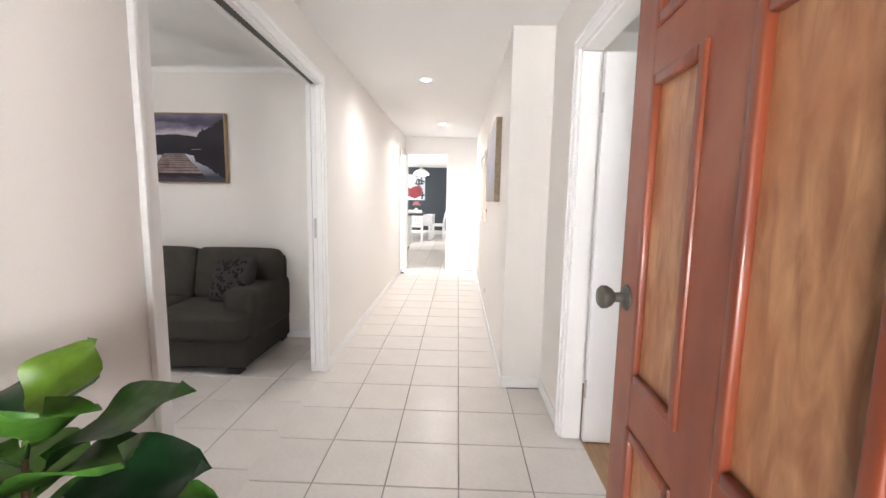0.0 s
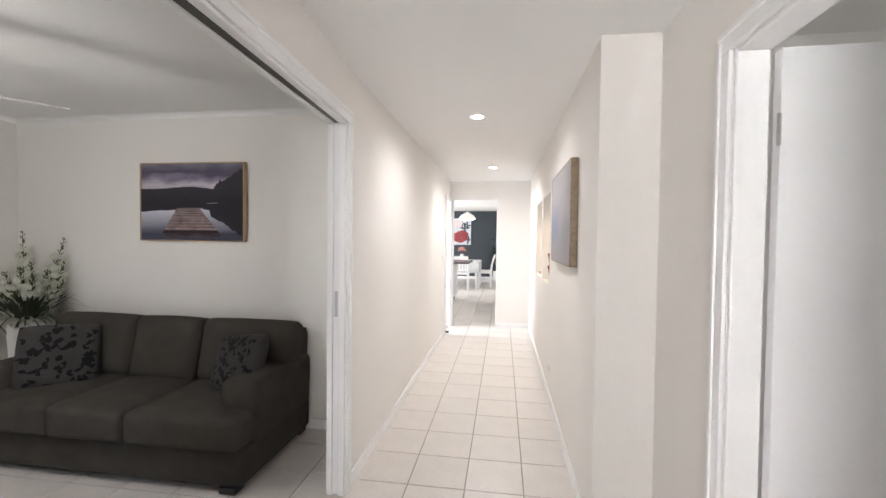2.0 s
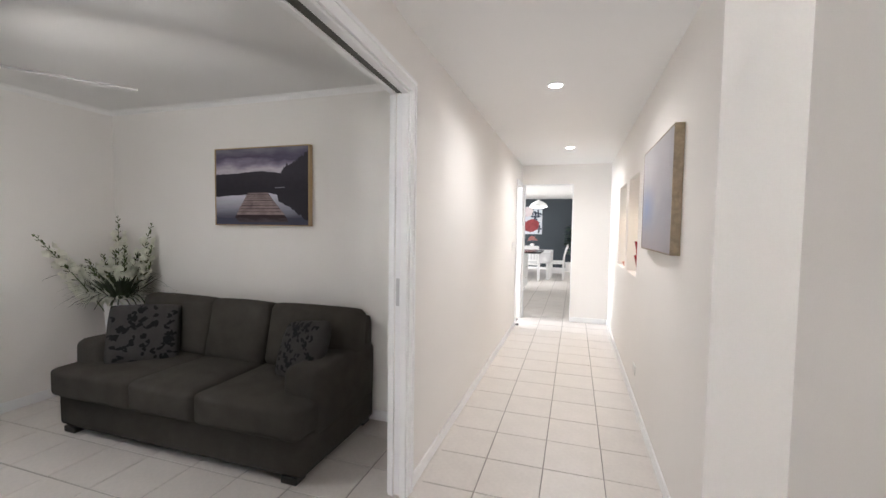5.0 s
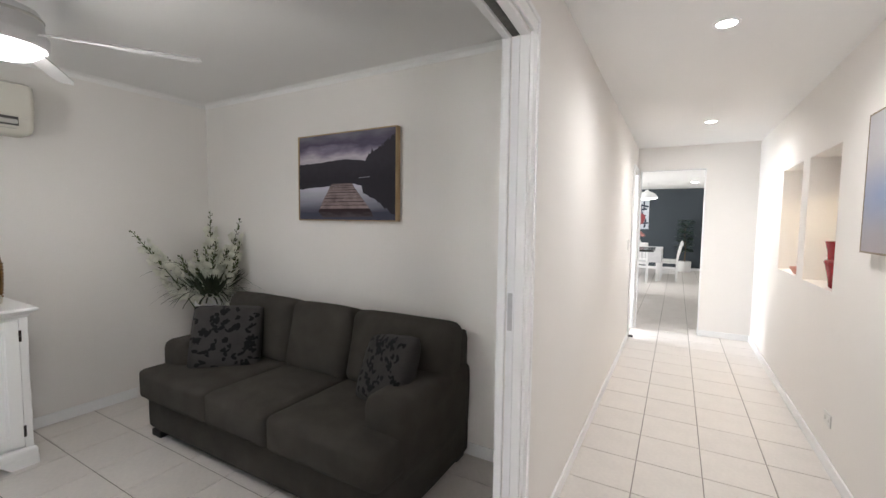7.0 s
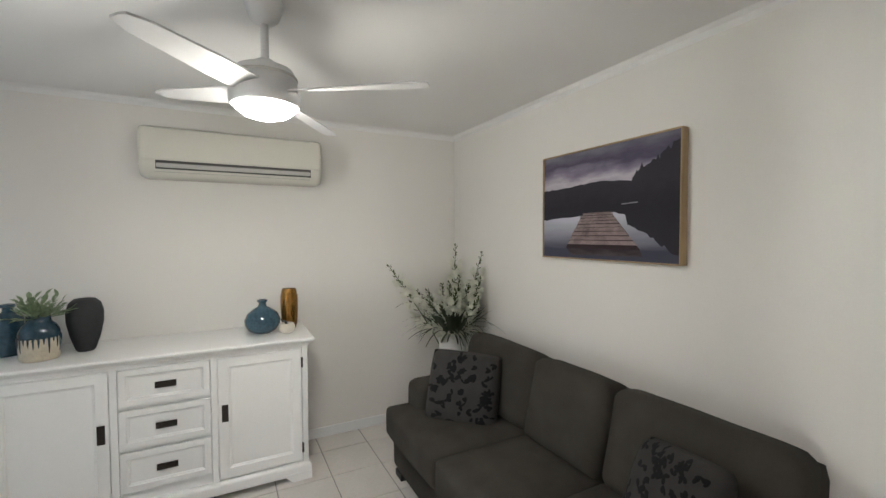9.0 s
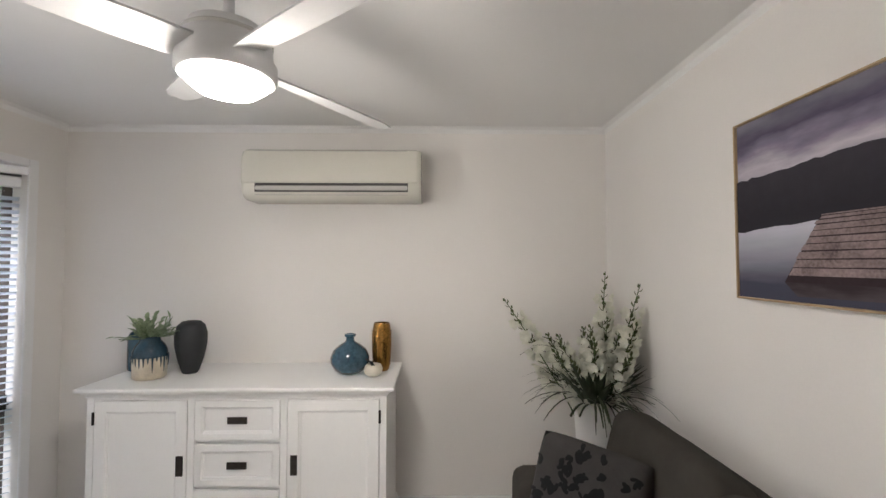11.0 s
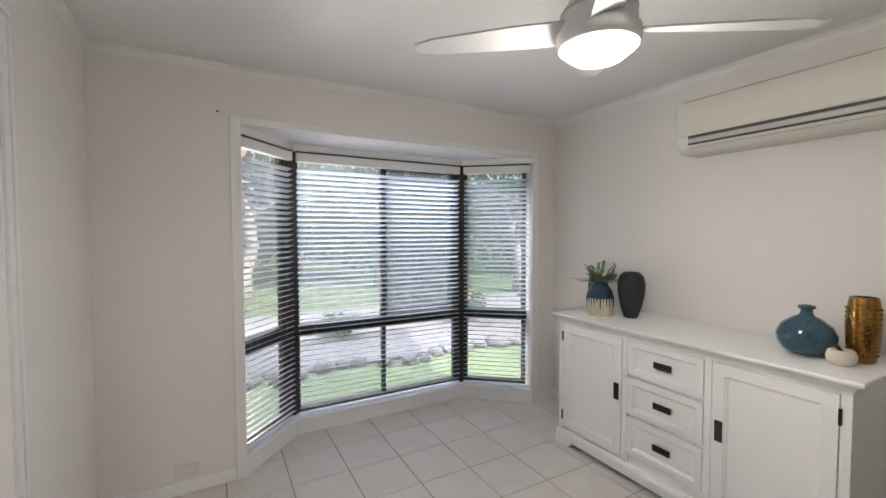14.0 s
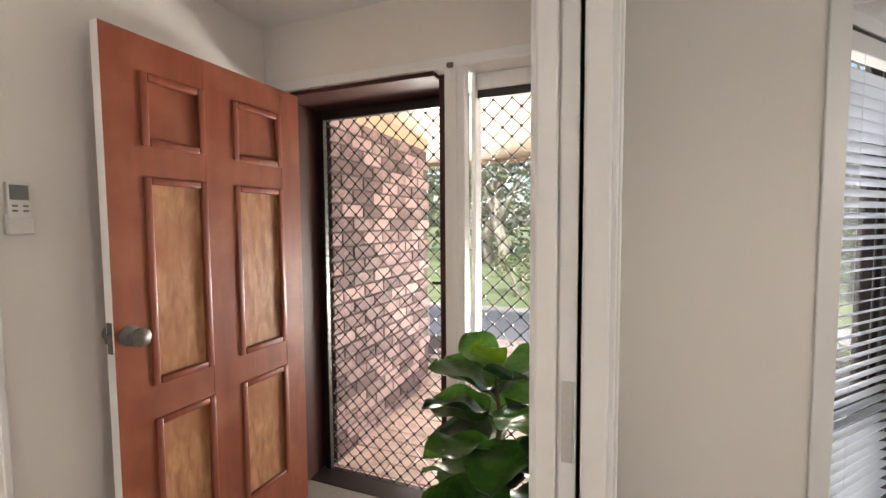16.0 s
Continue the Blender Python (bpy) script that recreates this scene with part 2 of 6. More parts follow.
CHAR = mat("charcoal_ceramic", (0.015, 0.017, 0.02), 0.55, vary=0.2, scale=20, fine=160, bump=0.04)
GOLD = mat("amber_gold_glass", (0.24, 0.125, 0.03), 0.2, 0.8, vary=0.5, scale=60, fine=150, bump=0.02)
CREAMC = mat("cream_ceramic", (0.62, 0.57, 0.48), 0.3, vary=0.05, bump=0.008)
SUCC = mat("succulent_leaf", (0.16, 0.24, 0.11), 0.5, vary=0.3, scale=20, bump=0.02, hue=(0.34, 0.42, 0.26))
REDG = mat("red_glaze", (0.26, 0.016, 0.02), 0.22, vary=0.25, scale=16, fine=80, bump=0.02)
OAK = wood_mat("pale_oak", (0.34, 0.23, 0.12), (0.48, 0.35, 0.20), 0.5, (30, 30, 3))
REMOTE = mat("white_plastic", (0.68, 0.67, 0.64), 0.4, vary=0.02, bump=0.004)
LCD = mat("grey_lcd", (0.17, 0.18, 0.17), 0.2, vary=0.03, bump=0)
SLATEW = mat("slate_blue_paint", (0.034, 0.044, 0.054), 0.7, vary=0.04, scale=1, fine=100, bump=0.01)
BENCHT = mat("dark_stone_top", (0.03, 0.028, 0.026), 0.2, vary=0.3, scale=40, fine=150, bump=0.005)
CHAIRW = mat("white_chair_paint", (0.78, 0.78, 0.78), 0.4, vary=0.02, bump=0.006)
CLOTH = mat("pale_tablecloth", (0.55, 0.55, 0.56), 0.85, vary=0.06, scale=12, fine=200, bump=0.04)
STEEL = mat("fridge_steel", (0.42, 0.42, 0.42), 0.32, 0.9, vary=0.04, scale=5, fine=90, bump=0.005)
PINK = mat("pink_petal", (0.62, 0.17, 0.16), 0.6, vary=0.3, scale=20, bump=0.02, hue=(0.70, 0.42, 0.38))

for m_, k_ in ((SLAT, 0.45), (PETAL, 0.35), (LEAFA, 0.5), (LEAFB, 0.4), (FIDDLE, 0.25), (FIDDLEL, 0.25), (SUCC, 0.25)):
    thin(m_, k_)


# ---- mesh helpers ----
def box(bm, x0, x1, y0, y1, z0, z1, bevel=0.0, seg=2):
    vs = [bm.verts.new((x, y, z)) for x in (x0, x1) for y in (y0, y1) for z in (z0, z1)]
    fs = [bm.faces.new([vs[i] for i in q]) for q in
          ((0, 1, 3, 2), (4, 6, 7, 5), (0, 4, 5, 1), (2, 3, 7, 6), (0, 2, 6, 4), (1, 5, 7, 3))]
    if bevel:
        es = list({e for f in fs for e in f.edges})
        bmesh.ops.bevel(bm, geom=es, offset=bevel, segments=seg, profile=0.5, affect="EDGES")
    return vs


def lathe(bm, prof, seg=32, at=(0, 0, 0), sx=1.0, sy=1.0, ribs=0, rib=0.0):
    rings = []
    for r, z in prof:
        ring = []
        for i in range(seg):
            a = 2 * math.pi * i / seg
            k = r * (1 + (rib * math.cos(ribs * a) if ribs else 0))
            ring.append(bm.verts.new((at[0] + k * math.cos(a) * sx, at[1] + k * math.sin(a) * sy, at[2] + z)))
        rings.append(ring)
    for a, b in zip(rings, rings[1:]):
        for i in range(seg):
            bm.faces.new((a[i], a[(i + 1) % seg], b[(i + 1) % seg], b[i]))
    if prof[0][0] > 1e-5:
        bm.faces.new(rings[0][::-1])
    if prof[-1][0] > 1e-5:
        bm.faces.new(rings[-1])


def tube(bm, pts, radii, seg=6):
    """A round bar along points, closed at its ends."""
    rings = []
    for i, p in enumerate(pts):
        p = Vector(p)
        d = (Vector(pts[min(i + 1, len(pts) - 1)]) - Vector(pts[max(i - 1, 0)])).normalized()
        u = d.orthogonal().normalized() if i == 0 else (u - d * u.dot(d)).normalized()
        v = d.cross(u)
        r = radii[i] if isinstance(radii, (list, tuple)) else radii
        rings.append([bm.verts.new(p + u * r * math.cos(2 * math.pi * k / seg) + v * r * math.sin(2 * math.pi * k / seg)) for k in range(seg)])
    for a, b in zip(rings, rings[1:]):
        for k in range(seg):
            bm.faces.new((a[k], a[(k + 1) % seg], b[(k + 1) % seg], b[k]))
    bm.faces.new(rings[0][::-1])
    bm.faces.new(rings[-1])


def soft_box(bm, c, s, r, bulge=(0, 0, 0), cuts=9, m=None, sag=0.0):
    """A stuffed block: centre, size, corner radius, and how far each pair of faces swells."""
    tmp = bmesh.new()
    bmesh.ops.create_cube(tmp, size=2)
    bmesh.ops.subdivide_edges(tmp, edges=tmp.edges[:], cuts=cuts, use_grid_fill=True)
    h = [k / 2 for k in s]
    for v in tmp.verts:
        q = v.co.copy()
        p = Vector([q[i] * h[i] for i in range(3)])
        core = Vector([max(-(h[i] - r), min(h[i] - r, p[i])) for i in range(3)])
        d = p - core
        if d.length > 1e-6:
            n_in = max(abs(d[i]) for i in range(3))
            p = core + d.normalized() * n_in
        for i in range(3):
            j, k = (i + 1) % 3, (i + 2) % 3
            p[i] += q[i] * bulge[i] * (1 - q[j] ** 2) * (1 - q[k] ** 2)
        p.z -= sag * (1 - q.x ** 2) * (1 - q.y ** 2) * max(0, q.z)
        p += Vector((noise.noise(p * 5 + Vector(c)), noise.noise(p * 5 + Vector((7, 3, 1)) + Vector(c)), noise.noise(p * 5 + Vector((1, 9, 4)) + Vector(c)))) * 0.004
        v.co = (m @ p if m else p) + Vector(c)
    idx = {}
    for v in tmp.verts:
        idx[v] = bm.verts.new(v.co)
    for f in tmp.faces:
        bm.faces.new([idx[v] for v in f.verts])
    tmp.free()


def mesh_of(name, bm, material, smooth=False):
    bmesh.ops.recalc_face_normals(bm, faces=bm.faces)
    me = bpy.data.meshes.new(name)
    bm.to_mesh(me)
    bm.free()
    me.materials.append(material)
    if smooth:
        me.shade_smooth()
        if smooth is not True:
            me.set_sharp_from_angle(angle=radians(smooth))
    return me


def part(name, bm, material, parent, label="", smooth=False):
    ob = new(name, mesh_of(name, bm, material, smooth))
    ob.parent = parent
    return tagged(ob, label)


def thing(name, at, label, category, rz=0, group=""):
    ob = new(name)
    ob.matrix_world = pose(*at, 0, 0, rz)
    return tagged(ob, label, category, group)


def structure(name, bm, material, label, category, smooth=False):
    return tagged(new(name, mesh_of(name, bm, material, smooth)), label, category, kind="structure")


def boxes(*bs, bevel=0.0):
    bm = bmesh.new()
    for b in bs:
        box(bm, *b, bevel=bevel)
    return bm


# ---- structure ----
H, XL, XLW, XR, XP = 2.36, -0.76, -0.85, 0.785, 0.52
YF, YO, YB, XA, YE = 0.70, 0.36, 4.08, -3.88, 7.93
OY0, OY1, OZ = 1.635, 3.35, 2.05        # cavity door opening to the lounge
SY0, SY1, SZ = 1.79, 2.60, 2.02        # door to the side room
BX0, BX1, BZ = -3.645, -1.47, 2.045    # bay opening
C1, C2 = Vector((-1.83, 0.318, 0)), Vector((-3.19, 0.316, 0))
SILL = 0.115
T = -0.006

structure("wall_hall_left", boxes(
    (XLW, XL, YF, OY0, T, H), (XLW, XL, OY0, OY1, OZ, H), (XLW, XL, OY1, 7.40, T, H),
    (XLW, XL, 7.40, 7.88, 2.02, H), (XLW, XL, 7.88, 8.03, T, H)), WALL,
    "off-white painted hallway wall with a wide cavity-door opening", "wall")
structure("wall_lounge_back", boxes((XA - 0.1, XLW, YB, YB + 0.1, T, H)), WALL,
          "off-white painted lounge wall behind the sofa", "wall")
structure("wall_lounge_side", boxes((XA - 0.1, XA, YO, YB, T, H)), WALL,
          "off-white painted lounge wall behind the sideboard", "wall")
structure("wall_front", boxes(
    (XA, BX0, 0.61, YF, T, H), (BX0, BX1, 0.61, YF, BZ, H), (BX1, -0.72, 0.61, YF, T, H), (-0.72, -0.60, YO, YF, T, H),
    (-0.60, 0.72, YO, YF, 2.04, H), (0.72, XR, YO, YF, T, H)), WALL,
    "off-white painted front wall around bay window and entry", "wall")
structure("wall_entry_right", boxes(
    (XR, XR + 0.1, YO, SY0, T, H), (XR, XR + 0.1, SY0, SY1, SZ, H), (XR, XR + 0.1, SY1, 3.29, T, H)), WALL,
    "off-white painted entry wall with a side doorway", "wall")
NI = ((5.13, 5.79), (5.97, 6.63))
structure("wall_hall_right", boxes(
    (XP, XR, 3.19, 3.29, T, H), (XP, 0.80, 3.29, NI[0][0], T, H),
    (XP, 0.80, NI[0][1], NI[1][0], T, H), (XP, 0.80, NI[1][1], 8.03, T, H),
    *[(XP, 0.80, a, b, T, 1.0) for a, b in NI], *[(XP, 0.80, a, b, 1.87, H) for a, b in NI],
    *[(0.72, 0.80, a, b, 1.0, 1.87) for a, b in NI]), WALL,
    "off-white painted hallway wall with two recessed niches", "wall")
structure("wall_hall_end", boxes(
    (XL, -0.715, YE, 8.03, T, H), (-0.715, -0.01, YE, 8.03, 2.06, H), (-0.01, XP, YE, 8.03, T, H)), WALL,
    "white painted wall at the hallway's end with a doorway", "wall")
structure("ceiling", boxes(
    (XA - 0.1, 3.5, YO, 8.03, H, H + 0.1), (-4.7, 1.0, 8.03, 16.5, 2.45, 2.55), (BX0 - 0.1, BX1 + 0.1, 0.10, 0.61, BZ, BZ + 0.12)), CEIL,
    "plain white plaster ceiling", "ceiling")
# rooms beyond
structure("wall_side_room", boxes(
    (0.885, 3.5, 0.36, 0.46, T, H), (0.885, 3.5, 3.29, 3.39, T, H), (3.4, 3.5, 0.46, 0.9, T, H), (3.4, 3.5, 2.3, 3.29, T, H),
    (3.4, 3.5, 0.9, 2.3, T, 0.8), (3.4, 3.5, 0.9, 2.3, 2.0, H)), WALL, "plain off-white walls of the side room", "wall")
structure("wall_laundry", boxes(
    (-2.55, XLW, 6.9, 7.0, T, H), (-2.55, XLW, 8.03, 8.13, T, H), (-2.55, -2.45, 7.0, 7.2, T, H), (-2.55, -2.45, 7.2, 8.03, T, 0.6), (-2.55, -2.45, 7.2, 8.03, 2.2, H)), WALL,
    "plain white walls of a small room off the hallway", "wall")
# wall and opening are out of view, added to let in the dining lamp
structure("wall_kitchen_left", boxes(
    (-4.7, -4.6, 8.03, 10.6, T, 2.45), (-4.7, -4.6, 14.4, 16.3, T, 2.45), (-4.7, -4.6, 10.6, 14.4, 2.35, 2.45)), WALL,
    "unseen white wall with a wide opening added for a daylight lamp", "wall")
structure("wall_kitchen_right", boxes(
    (0.85, 0.95, 8.03, 9.95, T, 2.45), (0.45, 0.95, 9.85, 9.95, T, 2.45), (0.45, 0.55, 9.95, 16.3, T, 2.45)), WALL,
    "white painted wall beside the refrigerator", "wall")
structure("wall_kitchen_near", boxes((-4.7, -2.55, 8.03, 8.13, T, 2.45), (0.80, 0.95, 7.93, 8.03, T, 2.45), (-4.6, 0.85, 8.03, 8.035, 2.38, 2.45)), WALL,
          "white kitchen wall beside the hallway door", "wall")
structure("wall_dining_far", boxes((-4.7, 0.95, 16.3, 16.4, T, 2.45)), SLATEW,
          "dark slate-blue feature wall of the dining room", "wall")
structure("timber_floor", boxes((0.885, 3.5, 0.46, 3.29, -0.1, -0.002)), TIMBER,
          "warm brown timber floor of the side room", "floor")


def molding(name, segs, label="white gloss painted timber trim", material=TRIM, bevel=0.004):
    return structure(name, boxes(*segs, bevel=bevel), material, label, "trim")


SK, ST = 0.075, 0.012
molding("baseboard", (
    (XL + 0.075, XL + 0.075 + ST, YF, OY0 - 0.06, 0, SK), (XL, XL + ST, OY1 + 0.06, 7.33, 0, SK),
    (XP - ST, XP, 3.19 - ST, YE, 0, SK), (XP, XR - ST, 3.19 - ST, 3.19, 0, SK), (XR - ST, XR, SY1 + 0.06, 3.19 - ST, 0, SK),
    (XR - ST, XR, YF, SY0 - 0.06, 0, SK), (-0.01, XP - ST, YE - ST, YE, 0, SK),
    (XA + ST, XLW, YB - ST, YB, 0, SK), (XA, XA + ST, YF, YB, 0, SK), (XLW + 0.06 - ST, XLW + 0.06, YF, OY0 - 0.06, 0, SK),
    (XLW - ST, XLW, OY1 + 0.06, YB - ST, 0, SK), (BX1 + 0.05, XLW + 0.06 - ST, YF, YF + ST, 0, SK), (XA + ST, BX0 - 0.05, YF, YF + ST, 0, SK),
    (-4.6, 0.45, 16.288, 16.3, 0, SK)), "low white painted skirting board")


def cove(bm, p, q, out):
    """A small cornice: a triangle bar under the ceiling from p to q, reaching out from the wall."""
    s = 0.036
    ring = []
    for e in (p, q):
        e = Vector((*e, H))
        o = Vector((*out, 0))
        ring.append([bm.verts.new(e), bm.verts.new(e + o * s), bm.verts.new(e + o * s * 0.36 - Vector((0, 0, s * 0.36))), bm.verts.new(e - Vector((0, 0, s)))])
    for k in range(4):
        bm.faces.new((ring[0][k], ring[0][(k + 1) % 4], ring[1][(k + 1) % 4], ring[1][k]))
    bm.faces.new(ring[0][::-1]), bm.faces.new(ring[1])


bm = bmesh.new()
cove(bm, (XA, YB), (XLW, YB), (0, -1))
cove(bm, (XA, YF), (XA, YB), (1, 0))
cove(bm, (XA, YF), (XLW + 0.06, YF), (0, 1))
cove(bm, (XLW, OY1), (XLW, YB), (-1, 0))
cove(bm, (XLW + 0.06, YF), (XLW + 0.06, OY0), (-1, 0))
structure("trim_cornice", bm, CEIL, "small white plaster cornice under the lounge ceiling", "trim")

# casings: flat board with a raised outer bead
def casing(name, face, out, y0, y1, z, w=0.06, along="y"):
    d = 0.014 * out
    f0, f1, g1 = face, face + d, face + d * 1.5
    lo, hi, lo2, hi2 = min(f0, f1), max(f0, f1), min(f0, g1), max(f0, g1)
    e = 0.002
    molding(name, ((lo, hi, y0 - w, y0, 0, z), (lo, hi, y1, y1 + w, 0, z), (lo, hi, y0 - w, y1 + w, z + 0.0005, z + w),
                   (lo2, hi2, y0 - w - e, y0 - w + 0.016, 0, z + w - 0.018), (lo2, hi2, y1 + w - 0.016, y1 + w + e, 0, z + w - 0.018),
                   (lo2, hi2, y0 - w - e, y1 + w + e, z + w - 0.016, z + w + e)), "white gloss painted door casing", bevel=0.003)


casing("trim_lounge_opening_hall_side", XL, 1, OY0, OY1, OZ)
casing("trim_lounge_opening_lounge_side", XLW, -1, OY0, OY1, OZ, 0.045)
casing("trim_side_door", XR, -1, SY0, SY1, SZ)
casing("trim_laundry_door", XL, 1, 7.385, 7.87, 2.03, 0.055)
# linings of the cavity opening: two boards with the slot of the sliding leaf between them, and the track
LIN = 0.014
molding("trim_cavity_lining", (
    (XL - 0.032, XL + 0.004, OY0, OY0 + LIN, 0, OZ), (XLW - 0.004, XLW + 0.038, OY0, OY0 + LIN, 0, OZ),
    (XL - 0.032, XL + 0.004, OY1 - LIN, OY1, 0, OZ), (XLW - 0.004, XLW + 0.024, OY1 - LIN, OY1, 0, OZ),
    (XL - 0.032, XL + 0.004, OY0, OY1, OZ - LIN, OZ), (XLW - 0.004, XLW + 0.024, OY0, OY1, OZ - LIN, OZ)), "white painted lining of the cavity door")
structure("trim_door_track", boxes((XLW + 0.026, XL - 0.034, OY0, OY1, OZ - 0.006, OZ + 0.001)), GRIP,
          "grey metal sliding door track in the head", "trim")
molding("trim_side_door_lining", (
    (XR + 0.002, XR + 0.098, SY1 - 0.016, SY1 - 0.001, 0, SZ), (XR + 0.002, XR + 0.098, SY0 + 0.001, SY0 + 0.016, 0, SZ),
    (XR + 0.002, XR + 0.098, SY0 + 0.016, SY1 - 0.016, SZ - 0.016, SZ - 0.001)), "white painted door lining")
molding("trim_hall_end_opening", (
    (-0.727, -0.713, YE - 0.006, 8.03, 0, 2.06), (-0.012, 0.002, YE - 0.006, 8.03, 0, 2.06), (-0.727, 0.002, YE - 0.006, 8.03, 2.058, 2.072)),
    "white painted lining of the hallway's end opening")


def cavity_leaf(name, y0, y1, edge):
    """A white sliding leaf pushed into its pocket; only its edge shows."""
    ob = thing(name, (0, 0, 0.008), "white sliding cavity door pushed back into the wall", "door")
    tagged(ob, kind="structure")
    part("leaf", boxes((XLW + 0.028, XL - 0.034, y0, y1, 0, OZ - 0.02), bevel=0.001), DOORW, ob)
    s = 1 if edge == y1 else -1
    mid = (XLW + XL) / 2 - 0.003
    part("edge_pull", boxes((mid - 0.009, mid + 0.009, *sorted((edge, edge + s * 0.0025)), 0.98, 1.12), bevel=0.001), CHROME, ob, "brushed steel edge pull")
    # solid dark strip in place of an open slot, giving its shade
    g0 = (XLW + 0.0165, XLW + 0.0275) if s > 0 else (XL - 0.036, XL - 0.0325)
    part("gap", boxes((*g0, *sorted((edge - s * 0.02, edge - s * 0.006)), 0, OZ - 0.02)), ACD, ob, "dark strip imitating the shaded slot beside the leaf")
    return ob


# leaf stands slightly proud of the wall's end; dark strip imitates the slot's shade
cavity_leaf("door_1", OY0 - 0.02, OY0 + 0.006, OY0 + 0.006)
cavity_leaf("door_2", OY1 - 0.006, OY1 + 0.02, OY1 - 0.006)


# the hallway's left wall thickens and runs slightly out of true towards the entry
def skew(ob):
    for v in ob.data.vertices:
        y = v.co.y
        v.co.x += (0.075 if v.co.x > (XL + XLW) / 2 else 0.055) * max(0.0, min(1.0, (OY1 - y) / (OY1 - OY0)))


for nm in ("wall_hall_left", "trim_lounge_opening_hall_side", "trim_lounge_opening_lounge_side", "trim_cavity_lining", "trim_door_track"):
    skew(bpy.data.objects[nm])
bpy.data.objects["door_1"].location.x += 0.072


def hinge(parent, at):
    bm = bmesh.new()
    for k in range(3):
        lathe(bm, [(0.006, 0.032 * k), (0.006, 0.032 * k + 0.029)], 10, at)
    box(bm, at[0] - 0.002, at[0] + 0.002, at[1] - 0.004, at[1], at[2], at[2] + 0.094)
    part("hinge", bm, CHROME, parent, "worn steel butt hinge", smooth=30)


side_door = tagged(thing("door_3", (XR + 0.104, SY1 - 0.018, 0.008), "plain white flush door standing wide open", "door", -1.5), kind="structure")
part("leaf", boxes((0.0, 0.78, -0.037, -0.001, 0, 1.985), bevel=0.0015), DOORW, side_door)
hinge(side_door, (-0.004, -0.040, 1.70))
hinge(side_door, (-0.004, -0.040, 0.25))
bm = bmesh.new()
lathe(bm, [(0.0, 0.0), (0.028, 0.0), (0.028, 0.006), (0.012, 0.012), (0.012, 0.03), (0.026, 0.045), (0.026, 0.06), (0.0, 0.066)], 20)
bmesh.ops.transform(bm, matrix=pose(0.72, -0.037, 1.0, 90), verts=bm.verts)
part("door_knob", bm, CHROME, side_door, "brushed steel knob", smooth=40)

bm = bmesh.new()
lathe(bm, [(0.0, 0.0), (0.014, 0.0), (0.014, 0.03), (0.018, 0.034), (0.018, 0.05), (0.0, 0.052)], 16)
bmesh.ops.transform(bm, matrix=pose(XL + 0.014, 7.335, 0.03, 0, 90, 0), verts=bm.verts)
tagged(new("door_stop", mesh_of("door_stop", bm, ACD, 40)), "small black rubber door stop at the skirting", "door stop")

# ---- bay window ----
SEGS = ((Vector((BX1, YF, 0)), C1), (C1, C2), (C2, Vector((BX0, YF, 0))))


def bay_matrix(p, q):
    """Local x runs along the segment, local y points outdoors."""
    d = (q - p).normalized()
    o = Vector((d.y, -d.x, 0))
    if o.y > 0:
        o = -o
    m = Matrix((d, o, (0, 0, 1))).transposed().to_4x4()
    m.translation = p
    return m, (q - p).length


def bay_window(name, p, q, halves):
    m, L = bay_matrix(p, q)
    w = new(name)
    w.matrix_world = m
    tagged(w, "dark bronze aluminium framed window of the bay", "window", kind="structure")
    y0, y1 = 0.075, 0.125
    z0, z1, t0, t1 = SILL + 0.005, 2.03, 0.69, 0.775
    e = 0.035
    part("window_frame", boxes((0, e, y0, y1, z0, z1), (L - e, L, y0, y1, z0, z1), (e, L - e, y0, y1, z0, z0 + 0.04), (e, L - e, y0, y1, z1 - 0.05, z1), bevel=0.003), BRONZE, w)
    part("transom", boxes((e, L - e, y0 - 0.012, y1, t0, t1), (e, L - e, y0 - 0.022, y0 - 0.012, t0 + 0.03, t0 + 0.045), bevel=0.003), BRONZE, w)
    cuts = [e] + [L * k / halves for k in range(1, halves)] + [L - e]
    for k in range(1, halves):
        part("mullion", boxes((cuts[k] - 0.014, cuts[k] + 0.014, y0, y1, z0 + 0.04, t0), (cuts[k] - 0.022, cuts[k] + 0.022, y0 - 0.005, y1, t1, z1 - 0.05), bevel=0.003), BRONZE, w)
    for a, b in zip(cuts, cuts[1:]):
        for c, d in ((z0 + 0.04, t0), (t1, z1 - 0.05)):
            pane = part("pane", boxes((a, b, 0.102, 0.106, c, d)), GLASS, w)
            pane.visible_shadow = False
    if halves == 2:
        scr = part("insect_screen", boxes((cuts[1] + 0.03, L - e - 0.02, 0.135, 0.137, t1 + 0.03, z1 - 0.08)), FLY, w, "dark insect mesh of the sliding sash")
        scr.visible_shadow = False
        part("sash", boxes((cuts[1], cuts[1] + 0.03, 0.127, 0.145, t1, z1 - 0.05), (L - e - 0.03, L - e, 0.127, 0.145, t1, z1 - 0.05), (cuts[1] + 0.03, L - e - 0.03, 0.127, 0.145, t1, t1 + 0.035), (cuts[1] + 0.03, L - e - 0.03, 0.127, 0.145, z1 - 0.09, z1 - 0.05), bevel=0.002), BRONZE, w)
    part("window_sill", boxes((-0.02, L + 0.02, 0.0, 0.12, 0, SILL - 0.012), (-0.01, L + 0.01, -0.012, 0.075, SILL - 0.012, SILL + 0.004), bevel=0.003), TRIM, w, "low white painted sill")
    part("head_board", boxes((0, L, 0.0, 0.14, 2.0, BZ)), TRIM, w, "white painted board over the blind")
    return w


